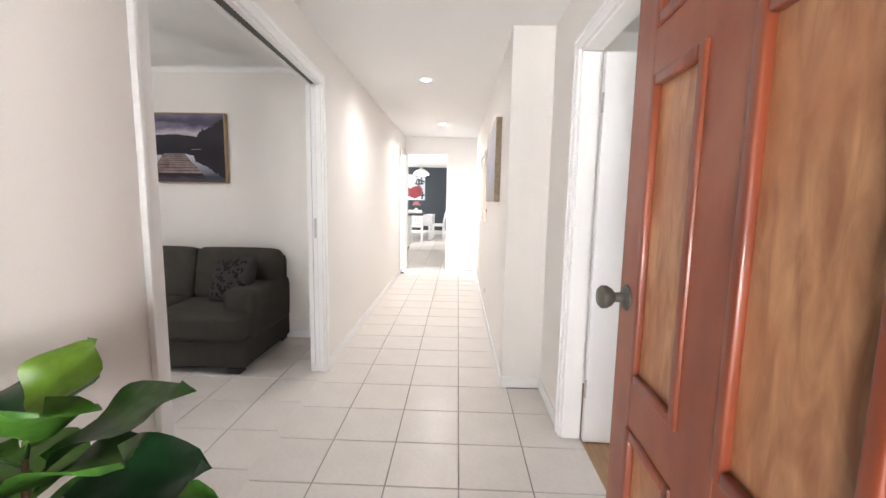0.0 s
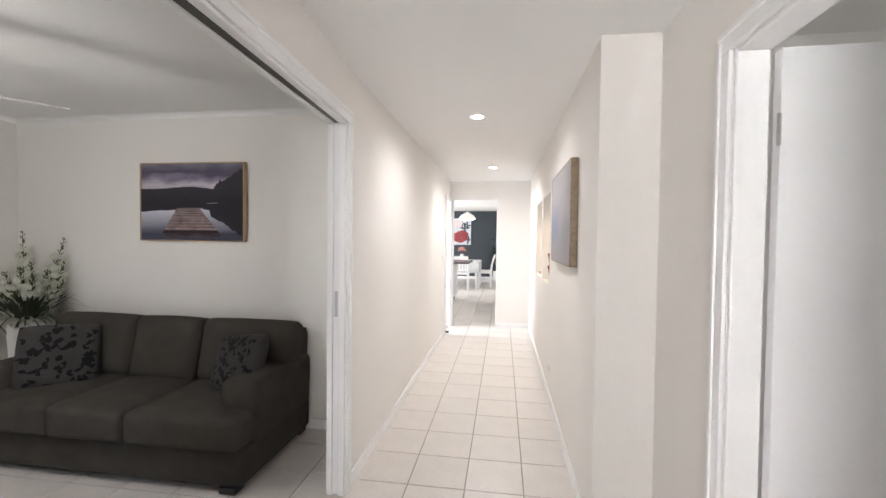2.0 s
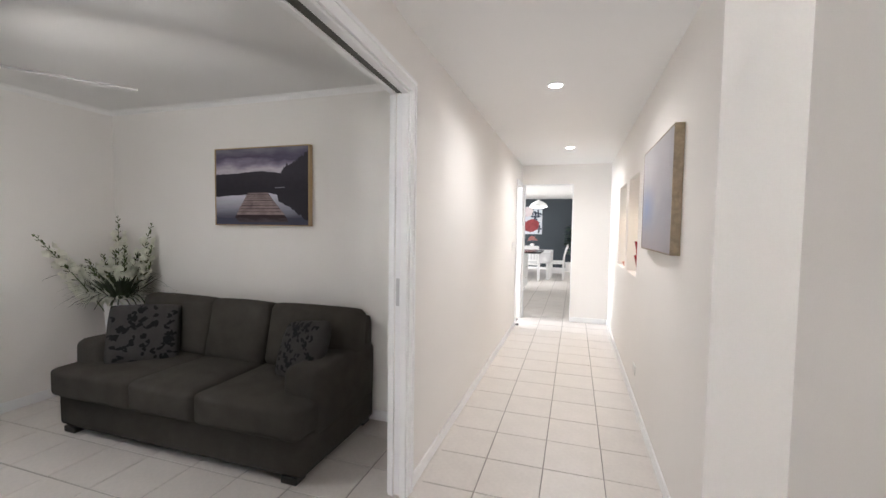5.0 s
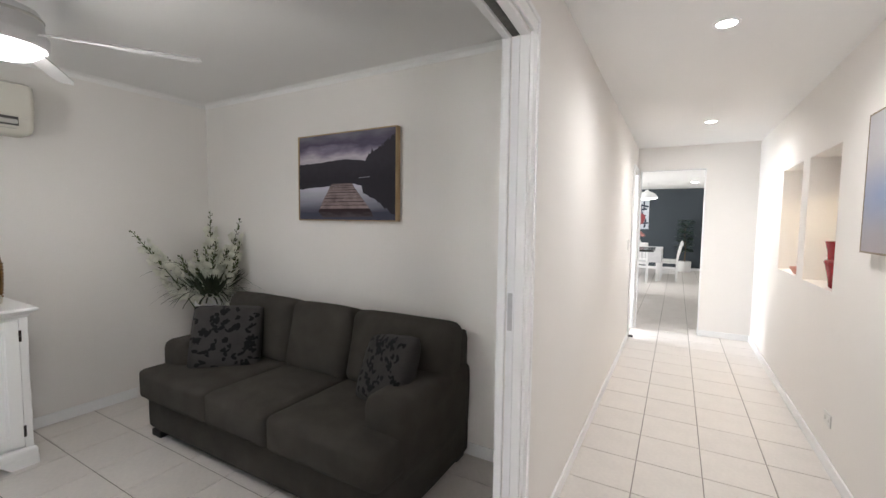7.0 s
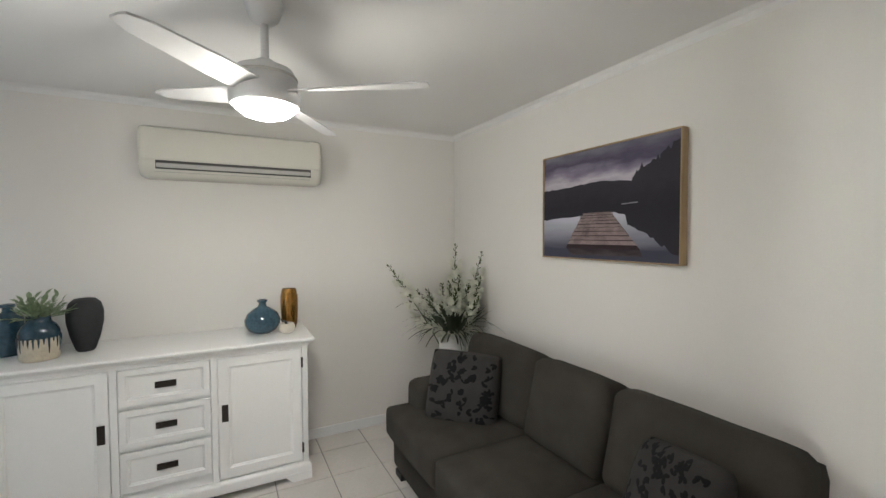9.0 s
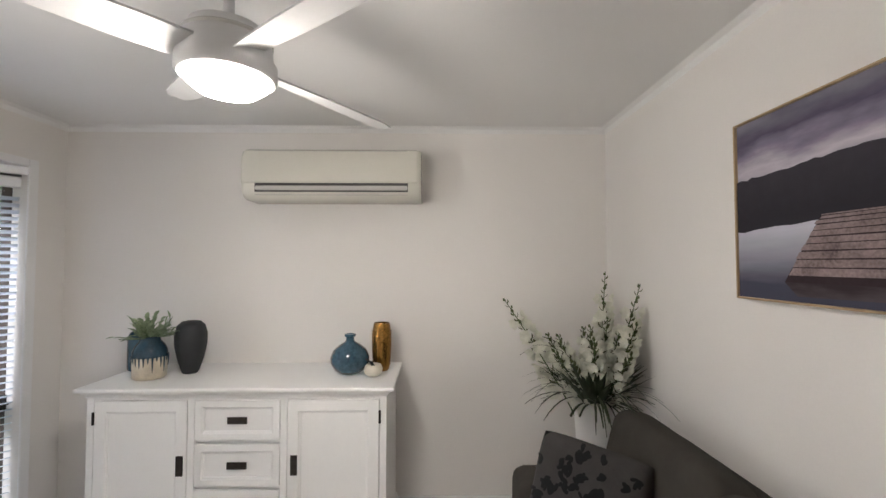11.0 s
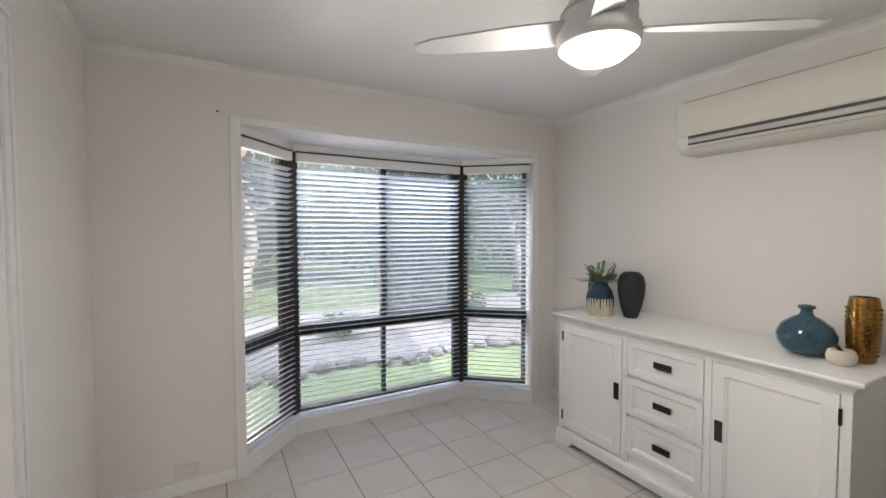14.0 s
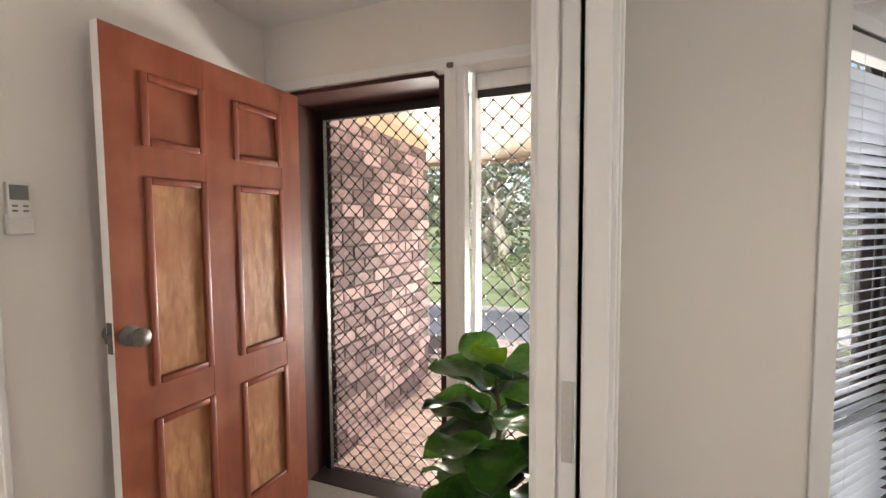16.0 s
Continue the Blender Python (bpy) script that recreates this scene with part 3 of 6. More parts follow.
bay_window("window_1", *SEGS[0], 1)
bay_window("window_2", *SEGS[1], 2)
bay_window("window_3", *SEGS[2], 1)
molding("trim_bay_opening", (
    (BX1 - 0.012, BX1 + 0.045, YF, YF + 0.012, 0, BZ + 0.045), (BX0 - 0.045, BX0 + 0.012, YF, YF + 0.012, 0, BZ + 0.045),
    (BX0 + 0.012, BX1 - 0.012, YF, YF + 0.012, BZ, BZ + 0.045)), "flat white trim round the bay opening")


def corner_post(c, n1, n2):
    """A mitred post that closes the corner between two window frames."""
    bm = bmesh.new()
    plan = [c + n1 * 0.06, c + n1 * 0.128, c + (n1 + n2).normalized() * 0.135, c + n2 * 0.128, c + n2 * 0.06, c + (n1 + n2).normalized() * 0.062]
    lo, hi = [[bm.verts.new((p.x, p.y, z)) for p in plan] for z in (SILL, 2.03)]
    for k in range(6):
        bm.faces.new((lo[k], lo[(k + 1) % 6], hi[(k + 1) % 6], hi[k]))
    bm.faces.new(lo[::-1]), bm.faces.new(hi)
    structure("bay_corner_post", bm, BRONZE, "dark bronze corner post of the bay window", "window post")


NORMALS = [bay_matrix(*sg)[0].col[1].to_3d() for sg in SEGS]
corner_post(C1, NORMALS[0], NORMALS[1])
corner_post(C2, NORMALS[1], NORMALS[2])


bm = bmesh.new()
lathe(bm, [(0.0, 0.0), (0.0022, 0.0), (0.0022, 0.014), (0.006, 0.015), (0.006, 0.018), (0.0, 0.019)], 10)
bmesh.ops.transform(bm, matrix=pose(-1.368, YF - 0.001, 2.10, -90), verts=bm.verts)
tagged(new("wall_nail", mesh_of("wall_nail", bm, ACD, 40)), "small dark nail in the wall beside the bay", "nail")


def blind(p, q, i0, i1):
    m, L = bay_matrix(p, q)
    b = new("venetian_blind")
    b.matrix_world = m
    tagged(b, "white venetian blind with open slats over dark bay window", "blind", "blinds in the bay window")
    x0, x1 = i0, L - i1
    part("headrail", boxes((x0, x1, 0.0, 0.045, 1.925, 1.985), bevel=0.004), TRIM, b)
    # solid dark strip over the headrail stands for the shade in the gap
    part("top_shade_strip", boxes((x0, x1, 0.004, 0.04, 1.987, 1.997)), ACD, b, "dark strip imitating the shaded gap above the headrail")
    bm = bmesh.new()
    tilt = radians(-20)
    n = 5
    rows = []
    for s in range(n):
        u = (s / (n - 1) - 0.5)
        yy, zz = u * 0.046, 0.0026 * (1 - 4 * u * u)
        rows.append((yy * math.cos(tilt) - zz * math.sin(tilt), yy * math.sin(tilt) + zz * math.cos(tilt)))
    top = [[bm.verts.new((x, yy, zz + 0.0012)) for yy, zz in rows] for x in (x0 + 0.004, x1 - 0.004)]
    bot = [[bm.verts.new((x, yy, zz - 0.0012)) for yy, zz in rows] for x in (x0 + 0.004, x1 - 0.004)]
    for s in range(n - 1):
        bm.faces.new((top[0][s], top[1][s], top[1][s + 1], top[0][s + 1]))
        bm.faces.new((bot[0][s], bot[0][s + 1], bot[1][s + 1], bot[1][s]))
    for g in (0, n - 1):
        bm.faces.new((top[0][g], top[1][g], bot[1][g], bot[0][g]))
    me = mesh_of("slat", bm, SLAT)
    count = int((1.915 - 0.17) / 0.0375)
    for k in range(count):
        s = new("slat", me)
        s.parent = b
        s.matrix_local = pose(random.uniform(-0.0015, 0.0015), 0.022, 0.175 + 0.0375 * k, random.uniform(-1.5, 1.5))
    part("bottom_rail", boxes((x0, x1, 0.004, 0.04, 0.128, 0.146), bevel=0.004), SLAT, b)
    for f in ([0.2, 0.8] if L < 0.8 else [0.09, 0.36, 0.64, 0.91]):
        x = x0 + (x1 - x0) * f
        bm = bmesh.new()
        for yy in (-0.003, 0.047):
            tube(bm, [(x, yy, 0.14), (x, yy, 1.93)], 0.0005, 4)
        part("ladder_cord", bm, CORD, b)
    return b


blind(*SEGS[0], 0.03, 0.012)
blind(*SEGS[1], 0.016, 0.016)
blind(*SEGS[2], 0.012, 0.03)

# ---- front door ----
fd = tagged(thing("door_5", (0.630, 0.70, 0.012), "red-brown stained six-panel timber front door, faded panels, open", "front door", 87.6), kind="structure")
DW, DH, DT = 0.83, 2.0, 0.038
# leaf: local x from hinge to lock edge; face y = +DT looks into the entry (world -x)
stiles = ((0, 0.115), (0.372, 0.494), (0.722, DW))
rails = ((0, 0.20), (0.725, 0.84), (1.545, 1.645), (1.885, DH))
COLS = ((0.115, 0.372), (0.494, 0.722))
bm = bmesh.new()
for a, b in stiles:
    box(bm, a, b, 0, DT, 0, DH)
for a, b in COLS:
    for c, d in rails:
        box(bm, a, b, 0.0, DT - 0.001, c, d)
part("leaf", bm, DOORRED, fd)
part("leaf_edge", boxes((DW, DW + 0.0015, 0.001, DT - 0.001, 0, DH)), TRIM, fd, "white painted lock edge")
for a, b in COLS:
    for (_, c), (d, _) in zip(rails, rails[1:]):
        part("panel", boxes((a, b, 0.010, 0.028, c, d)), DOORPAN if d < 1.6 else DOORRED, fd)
        bm = bmesh.new()
        w = 0.026
        for x0, x1, z0, z1 in ((a, a + w, c, d), (b - w, b, c, d), (a + w, b - w, c, c + w), (a + w, b - w, d - w, d)):
            box(bm, x0, x1, 0.026, DT + 0.007, z0, z1, bevel=0.0055, seg=3)
        part("panel_moulding", bm, DOORMOLD, fd, smooth=40)
for s, lab in ((1, "tarnished round door knob"), (-1, "tarnished round inner knob")):
    bm = bmesh.new()
    lathe(bm, [(0.0, 0), (0.034, 0), (0.034, 0.004), (0.026, 0.009), (0.013, 0.012), (0.012, 0.03), (0.022, 0.038), (0.029, 0.05), (0.029, 0.062), (0.021, 0.07), (0.0, 0.072)], 24)
    bmesh.ops.transform(bm, matrix=pose(0.784, DT if s > 0 else 0, 1.03, -90 * s), verts=bm.verts)
    part("door_knob", bm, GRIP, fd, lab, smooth=40)
part("latch", boxes((DW, DW + 0.012, 0.010, 0.028, 1.015, 1.045), (DW, DW + 0.003, 0.006, 0.032, 0.98, 1.08), bevel=0.001), GRIP, fd, "tarnished latch plate")

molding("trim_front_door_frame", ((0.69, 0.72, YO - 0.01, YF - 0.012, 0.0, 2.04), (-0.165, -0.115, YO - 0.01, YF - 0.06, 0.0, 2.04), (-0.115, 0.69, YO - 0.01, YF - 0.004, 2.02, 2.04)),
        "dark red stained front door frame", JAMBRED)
molding("trim_front_door_casing", ((-0.255, -0.167, YF - 0.05, YF + 0.012, 0, 2.04), (-0.62, 0.77, YF, YF + 0.012, 2.04, 2.085), (-0.62, -0.575, YF, YF + 0.012, 0, 2.04), (-0.225, -0.195, YF + 0.012, YF + 0.02, 0, 2.04), (0.722, 0.77, YF, YF + 0.012, 0, 2.04)),
        "white gloss painted mullion and casing of the entry")
structure("door_sill", boxes((-0.165, 0.72, YO - 0.04, 0.437, -0.055, -0.041), (-0.165, 0.72, 0.439, 0.56, -0.05, -0.002), bevel=0.002), BRONZE, "dark metal door threshold", "threshold")


def grille(bm, x0, x1, z0, z1, y, s=0.083):
    """Diamond security grille: two sets of slanting bars with a boss at each crossing."""
    hw, r = s / 2, 0.0028
    n = int((x1 - x0 + z1 - z0) / s) + 2
    for k in range(-n, n):
        for sg in (1, -1):
            # line x = xa + sg * (z - z0)
            xa = x0 + k * s if sg > 0 else x0 + k * s
            zs = []
            lo, hi = (x0 - xa, x1 - xa) if sg > 0 else (xa - x1, xa - x0)
            a, b = max(0, lo), min(z1 - z0, hi)
            if b - a < 0.004:
                continue
            tube(bm, [(xa + sg * a, y + sg * 0.002, z0 + a), (xa + sg * b, y + sg * 0.002, z0 + b)], r, 4)
    z = z0
    j = 0
    while z < z1:
        x = x0 + (hw if j % 2 else 0)
        while x < x1:
            box(bm, x - 0.006, x + 0.006, y - 0.005, y + 0.005, z - 0.007, z + 0.007)
            x += s
        z += hw
        j += 1


sd = tagged(thing("door_6", (0, 0.424, -0.04), "black security screen door with diamond grille, closed", "screen door"), kind="structure")
bm = boxes((-0.115, -0.082, -0.02, 0.012, 0, 2.06), (0.648, 0.69, -0.02, 0.012, 0, 2.06), (-0.082, 0.648, -0.02, 0.012, 0, 0.036), (-0.082, 0.648, -0.02, 0.012, 2.005, 2.06), bevel=0.003)
part("screen_frame", bm, BLACK, sd)
bm = bmesh.new()
grille(bm, -0.082, 0.648, 0.036, 2.005, -0.004)
part("grille", bm, BLACK, sd)
part("handle", boxes((-0.09, 0.0, 0.028, 0.036, 1.135, 1.15), (-0.105, -0.09, 0.012, 0.018, 1.10, 1.19), (-0.10, -0.085, 0.012, 0.036, 1.135, 1.15), bevel=0.003), BLACK, sd, "black lever handle")
sl = tagged(thing("window_4", (0, 0.56, 0.02), "narrow entry sidelight window with diamond security grille", "window"), kind="structure")
part("window_frame", boxes((-0.575, -0.54, -0.03, 0.10, 0, 2.018), (-0.255 - 0.02, -0.255, -0.03, 0.06, 0, 2.018), (-0.54, -0.275, -0.03, 0.04, 0, 0.05), (-0.54, -0.275, -0.03, 0.04, 1.95, 2.018), bevel=0.003), TRIM, sl)
part("dark_head", boxes((-0.54, -0.275, 0.0, 0.03, 1.915, 1.95)), BLACK, sl, "dark screen rail")
bm = bmesh.new()
grille(bm, -0.54, -0.275, 0.05, 1.93, -0.02)
part("grille", bm, BLACK, sl)
p = part("pane", boxes((-0.54, -0.275, 0.004, 0.008, 0.05, 1.95)), CLEARG, sl)
p.visible_shadow = False
tagged(new("door_sensor", mesh_of("door_sensor", boxes((-0.212, -0.186, YF + 0.021, YF + 0.036, 2.03, 2.048), bevel=0.002), GRIP)), "small grey bracket on the entry door casing", "bracket")

# ---- porch and garden ----
G = -0.2
bm = bmesh.new()
ring = 36
cen = bm.verts.new((-2, -10, G))
edge = [bm.verts.new((-2 + 260 * math.cos(2 * math.pi * k / ring), -10 + 260 * math.sin(2 * math.pi * k / ring), G)) for k in range(ring)]
for k in range(ring):
    bm.faces.new((cen, edge[k], edge[(k + 1) % ring]))
structure("ground", bm, GRASS, "green lawn around the house", "lawn")
structure("pavement", boxes((-1.3, 1.6, -2.6, 0.315, G, -0.055)), MORTAR, "porch floor under pink brick paving", "porch floor")
structure("road", boxes((-40, 30, -5.4, -3.35, G, G + 0.012), (-1.6, 2.2, -3.35, -2.6, G, G + 0.012)), CONC, "pale concrete driveway beyond the garden bed", "driveway")
structure("porch_soffit", boxes((-1.6, 2.4, -2.35, YO, 2.14, 2.24), (-1.6, 2.4, -2.42, -2.35, 2.10, 2.28), (0.66, 0.88, -1.06, YO - 0.105, 2.032, 2.138)), SOFFIT, "cream painted porch ceiling and beam", "porch ceiling")
structure("house_outer_wall", boxes((XA - 0.1, BX0, 0.55, 0.605, G, H), (BX1, -0.725, 0.55, 0.605, G, H), (BX0, BX1, 0.1, 0.605, BZ + 0.13, H), (-0.72, 0.72, YO - 0.1, YO - 0.002, 2.05, H),
          (BX0, BX1, 0.30, 0.605, G, -0.13)), MORTAR, "brick outer wall of the house", "wall")

# unseen pitched roof, added so its eaves over the front wall shade the lawn
bm = bmesh.new()
rows_ = [(-0.15, 2.455), (4.2, 4.3), (8.6, 2.455), (8.6, 2.535), (4.2, 4.38), (-0.15, 2.535)]
ends = [[bm.verts.new((x, y, z)) for y, z in rows_] for x in (-4.9, 4.2)]
for k in range(6):
    bm.faces.new((ends[0][k], ends[0][(k + 1) % 6], ends[1][(k + 1) % 6], ends[1][k]))
bm.faces.new(ends[0][::-1]), bm.faces.new(ends[1])
structure("roof", bm, CONC, "unseen pitched roof added to shade the near lawn", "roof")
for nm, x in (("wall_gable_lounge", XA - 0.09), ("wall_gable_side_room", 3.40)):
    bm = bmesh.new()
    tri = [[bm.verts.new((x + d, y, z)) for y, z in ((0.5, 2.462), (4.2, 4.02), (7.9, 2.462))] for d in (0, 0.09)]
    for k in range(3):
        bm.faces.new((tri[0][k], tri[0][(k + 1) % 3], tri[1][(k + 1) % 3], tri[1][k]))
    bm.faces.new(tri[0][::-1]), bm.faces.new(tri[1])
    structure(nm, bm, MORTAR, "brick gable under the roof", "wall")
bm = bmesh.new()
box(bm, -3.9, -1.35, -3.3, -1.55, G, G + 0.05)
for v in bm.verts:
    v.co.x *= 1.0
bmesh.ops.subdivide_edges(bm, edges=bm.edges[:], cuts=6, use_grid_fill=True)
for v in bm.verts:
    if v.co.z > G + 0.04:
        v.co.z += 0.06 * noise.noise(v.co * 2.1)
    v.co.y += 0.18 * noise.noise(Vector((v.co.x * 0.8, 0, 3)))
    v.co.x = -7.5 + (v.co.x + 3.9) * 2.55
structure("garden_bed", bm, SOIL, "dry mulched garden bed edged with rocks", "garden bed", smooth=True)


def rock(at, s, seed):
    bm = bmesh.new()
    bmesh.ops.create_icosphere(bm, subdivisions=2, radius=1)
    for v in bm.verts:
        k = 1 + 0.35 * noise.noise(v.co * 1.3 + Vector((seed, 0, 0)))
        v.co = Vector((v.co.x * s * 1.3, v.co.y * s, v.co.z * s * 0.7)) * k
    ob = new("rock", mesh_of("rock", bm, ROCK, 50))
    ob.matrix_world = pose(*at, 0, 0, seed * 47)
    tagged(ob, "grey weathered garden rock at the bed's edge", "rock", "rocks along the garden bed")


rng = random.Random(4)
for k in range(26):
    rock((-7.4 + k * 0.25 + rng.uniform(-0.05, 0.05), -1.5 + 0.12 * math.sin(k * 0.9) + rng.uniform(-0.06, 0.06), G + 0.05), rng.uniform(0.08, 0.15), k * 3.7)


def leaf_cloud(bm, rng, c, r, n, size):
    """Small folded leaves scattered through an uneven blob."""
    for _ in range(n):
        d = Vector((rng.gauss(0, 1), rng.gauss(0, 1), rng.gauss(0, 1))).normalized()
        k = rng.random() ** 0.4
        p = Vector((c[0] + d.x * r[0] * k, c[1] + d.y * r[1] * k, c[2] + d.z * r[2] * k))
        a = Vector((rng.gauss(0, 1), rng.gauss(0, 1), rng.gauss(0, 0.6))).normalized()
        b = a.orthogonal().normalized()
        s = size * rng.uniform(0.6, 1.3)
        q = [p + a * s, p + b * s * 0.4, p - a * s, p - b * s * 0.4]
        bm.faces.new([bm.verts.new(x) for x in q])


def tree(at, h, spread, seed, leaves=1500, size=0.10, low=0.4):
    rng = random.Random(seed)
    t = thing("tree", (*at, G), "tall garden tree with grey bark and loose green crown", "tree", 0, "trees in the front garden")
    bm, cr = bmesh.new(), bmesh.new()
    r = h * 0.028
    trunk = [Vector((0.15 * math.sin(k * 1.7 + seed), 0.12 * math.sin(k * 2.3 + seed), h * 0.6 * k / 5)) for k in range(6)]
    trunk[0] = Vector((0, 0, -0.1))
    tube(bm, trunk, [r * (1.25 - 0.13 * k) for k in range(6)], 9)
    for k in range(7):
        a = k * 2.4 + seed
        p0 = trunk[2 + k % 4]
        reach = spread * rng.uniform(0.55, 1.0)
        p2 = Vector((math.cos(a) * reach, math.sin(a) * reach, h * rng.uniform(low + 0.1, 0.95)))
        p1 = (p0 + p2) / 2 + Vector((0, 0, 0.25))
        tube(bm, [p0, p1, p2], [r * 0.5, r * 0.33, r * 0.1], 6)
        leaf_cloud(cr, rng, p2, (spread * 0.5, spread * 0.5, h * 0.14), leaves // 10, size)
        leaf_cloud(cr, rng, p1 + Vector((0, 0, 0.3)), (spread * 0.35, spread * 0.35, h * 0.1), leaves // 22, size)
    part("trunk", bm, BARK, t, smooth=True)
    part("crown", cr, LEAFA, t, "loose green foliage")
    return t


def shrub(at, r, seed, n=500, size=0.05, label="leafy green garden shrub in the bed"):
    rng = random.Random(seed)
    t = thing("shrub", (*at, G), label, "shrub", 0, "shrubs in the front garden")
    bm, st = bmesh.new(), bmesh.new()
    for k in range(6):
        a = k * 1.1 + seed
        tip = Vector((math.cos(a) * r * 0.7, math.sin(a) * r * 0.7, r * rng.uniform(0.8, 1.5)))
        tube(st, [(0, 0, -0.03), tip * 0.5 + Vector((0, 0, 0.1)), tip], [0.02, 0.014, 0.005], 5)
        leaf_cloud(bm, rng, tip, (r * 0.5, r * 0.5, r * 0.45), n // 6, size)
    part("stem", st, BARK, t)
    part("foliage", bm, LEAFB, t)


for at, h, sp, sd_, nn, sz, low in (((-2.0, -7.5), 5.5, 2.3, 1, 2600, 0.11, 0.3), ((-5.6, -8.2), 6.5, 2.6, 2, 2600, 0.12, 0.35), ((2.6, -12.0), 6.5, 2.6, 3, 2200, 0.12, 0.3),
                            ((-8.6, -5.6), 5.0, 2.0, 4, 2200, 0.10, 0.3), ((-4.0, -13), 8.0, 3.4, 5, 2600, 0.16, 0.2), ((-9.5, -13), 8.5, 3.6, 6, 2400, 0.17, 0.2), ((3.5, -14), 8, 3.5, 7, 2200, 0.17, 0.2), ((-14, -9), 8, 3.4, 8, 2200, 0.17, 0.2)):
    tree(at, h, sp, sd_, nn, sz, low)
for k, (x, y, r) in enumerate(((-1.2, -3.1, 0.45), (-3.0, -2.9, 0.28), (-5.2, -2.8, 0.32), (-6.6, -2.6, 0.4), (-0.6, -6.2, 0.6), (0.9, -6.6, 0.6))):
    shrub((x, y), r, 20 + k)
bm = bmesh.new()
rng = random.Random(77)
for k in range(44):
    a = radians(190 + k * 160 / 43)
    leaf_cloud(bm, rng, (-2 + 26 * math.cos(a), 2 + 24 * math.sin(a), G + rng.uniform(1.5, 3.0)), (2.4, 2.0, 3.0), 260, 0.3)
rng = random.Random(78)
for k in range(28):
    x = -19 + k * 0.62
    leaf_cloud(bm, rng, (x, -10.6 + rng.uniform(-0.6, 0.6) + 0.02 * (x + 5) ** 2, G + rng.uniform(0.9, 2.4)), (0.9, 0.8, rng.uniform(0.9, 1.7)), 230, 0.16)
tagged(new("far_hedge", mesh_of("far_hedge", bm, LEAFA)), "dense green trees closing the far garden", "trees", kind="stuff")


# ---- lounge: sofa ----
sofa = thing("sofa", (-2.25, 3.635, 0), "charcoal fabric three-seat sofa with T-shaped end cushions", "sofa")
bm = bmesh.new()
soft_box(bm, (0, 0.01, 0.155), (1.90, 0.82, 0.235), 0.03)
part("base", bm, SOFA, sofa, smooth=True)
for x, y, w in ((-0.86, -0.35, 0.10), (0.86, -0.35, 0.10), (-0.88, 0.37, 0.08), (0.88, 0.37, 0.08)):
    part("foot", boxes((x - w / 2, x + w / 2, y - 0.045, y + 0.045, 0, 0.042), bevel=0.006), BLACK, sofa, "low black block foot")
for s in (-1, 0, 1):
    bm = bmesh.new()
    if s:
        soft_box(bm, (s * 0.605, -0.13, 0.345), (0.70, 0.64, 0.185), 0.038, (0.004, 0.010, 0.018), 16)
    else:
        soft_box(bm, (0, -0.13, 0.345), (0.506, 0.64, 0.185), 0.038, (0.004, 0.010, 0.02), 16)
    part("seat_cushion", bm, SOFA, sofa, smooth=True)
for s in (-1, 1):
    bm = bmesh.new()
    soft_box(bm, (s * 0.85, 0.06, 0.40), (0.235, 0.70, 0.375), 0.05, (0.010, 0.008, 0.010), 14)
    part("arm", bm, SOFA, sofa, smooth=True)
lean = pose(0, 0, 0, -13)
for s in (-1, 0, 1):
    bm = bmesh.new()
    if s:
        soft_box(bm, (s * 0.605, 0.222, 0.62), (0.69, 0.19, 0.435), 0.06, (0.006, 0.035, 0.008), 16, lean)
    else:
        soft_box(bm, (0, 0.215, 0.615), (0.512, 0.19, 0.44), 0.05, (0.004, 0.035, 0.01), 16, lean)
    part("back_cushion", bm, SOFA, sofa, smooth=True)
bm = bmesh.new()
soft_box(bm, (0, 0.365, 0.47), (1.88, 0.12, 0.62), 0.045)
part("back_frame", bm, SOFA, sofa, smooth=True)


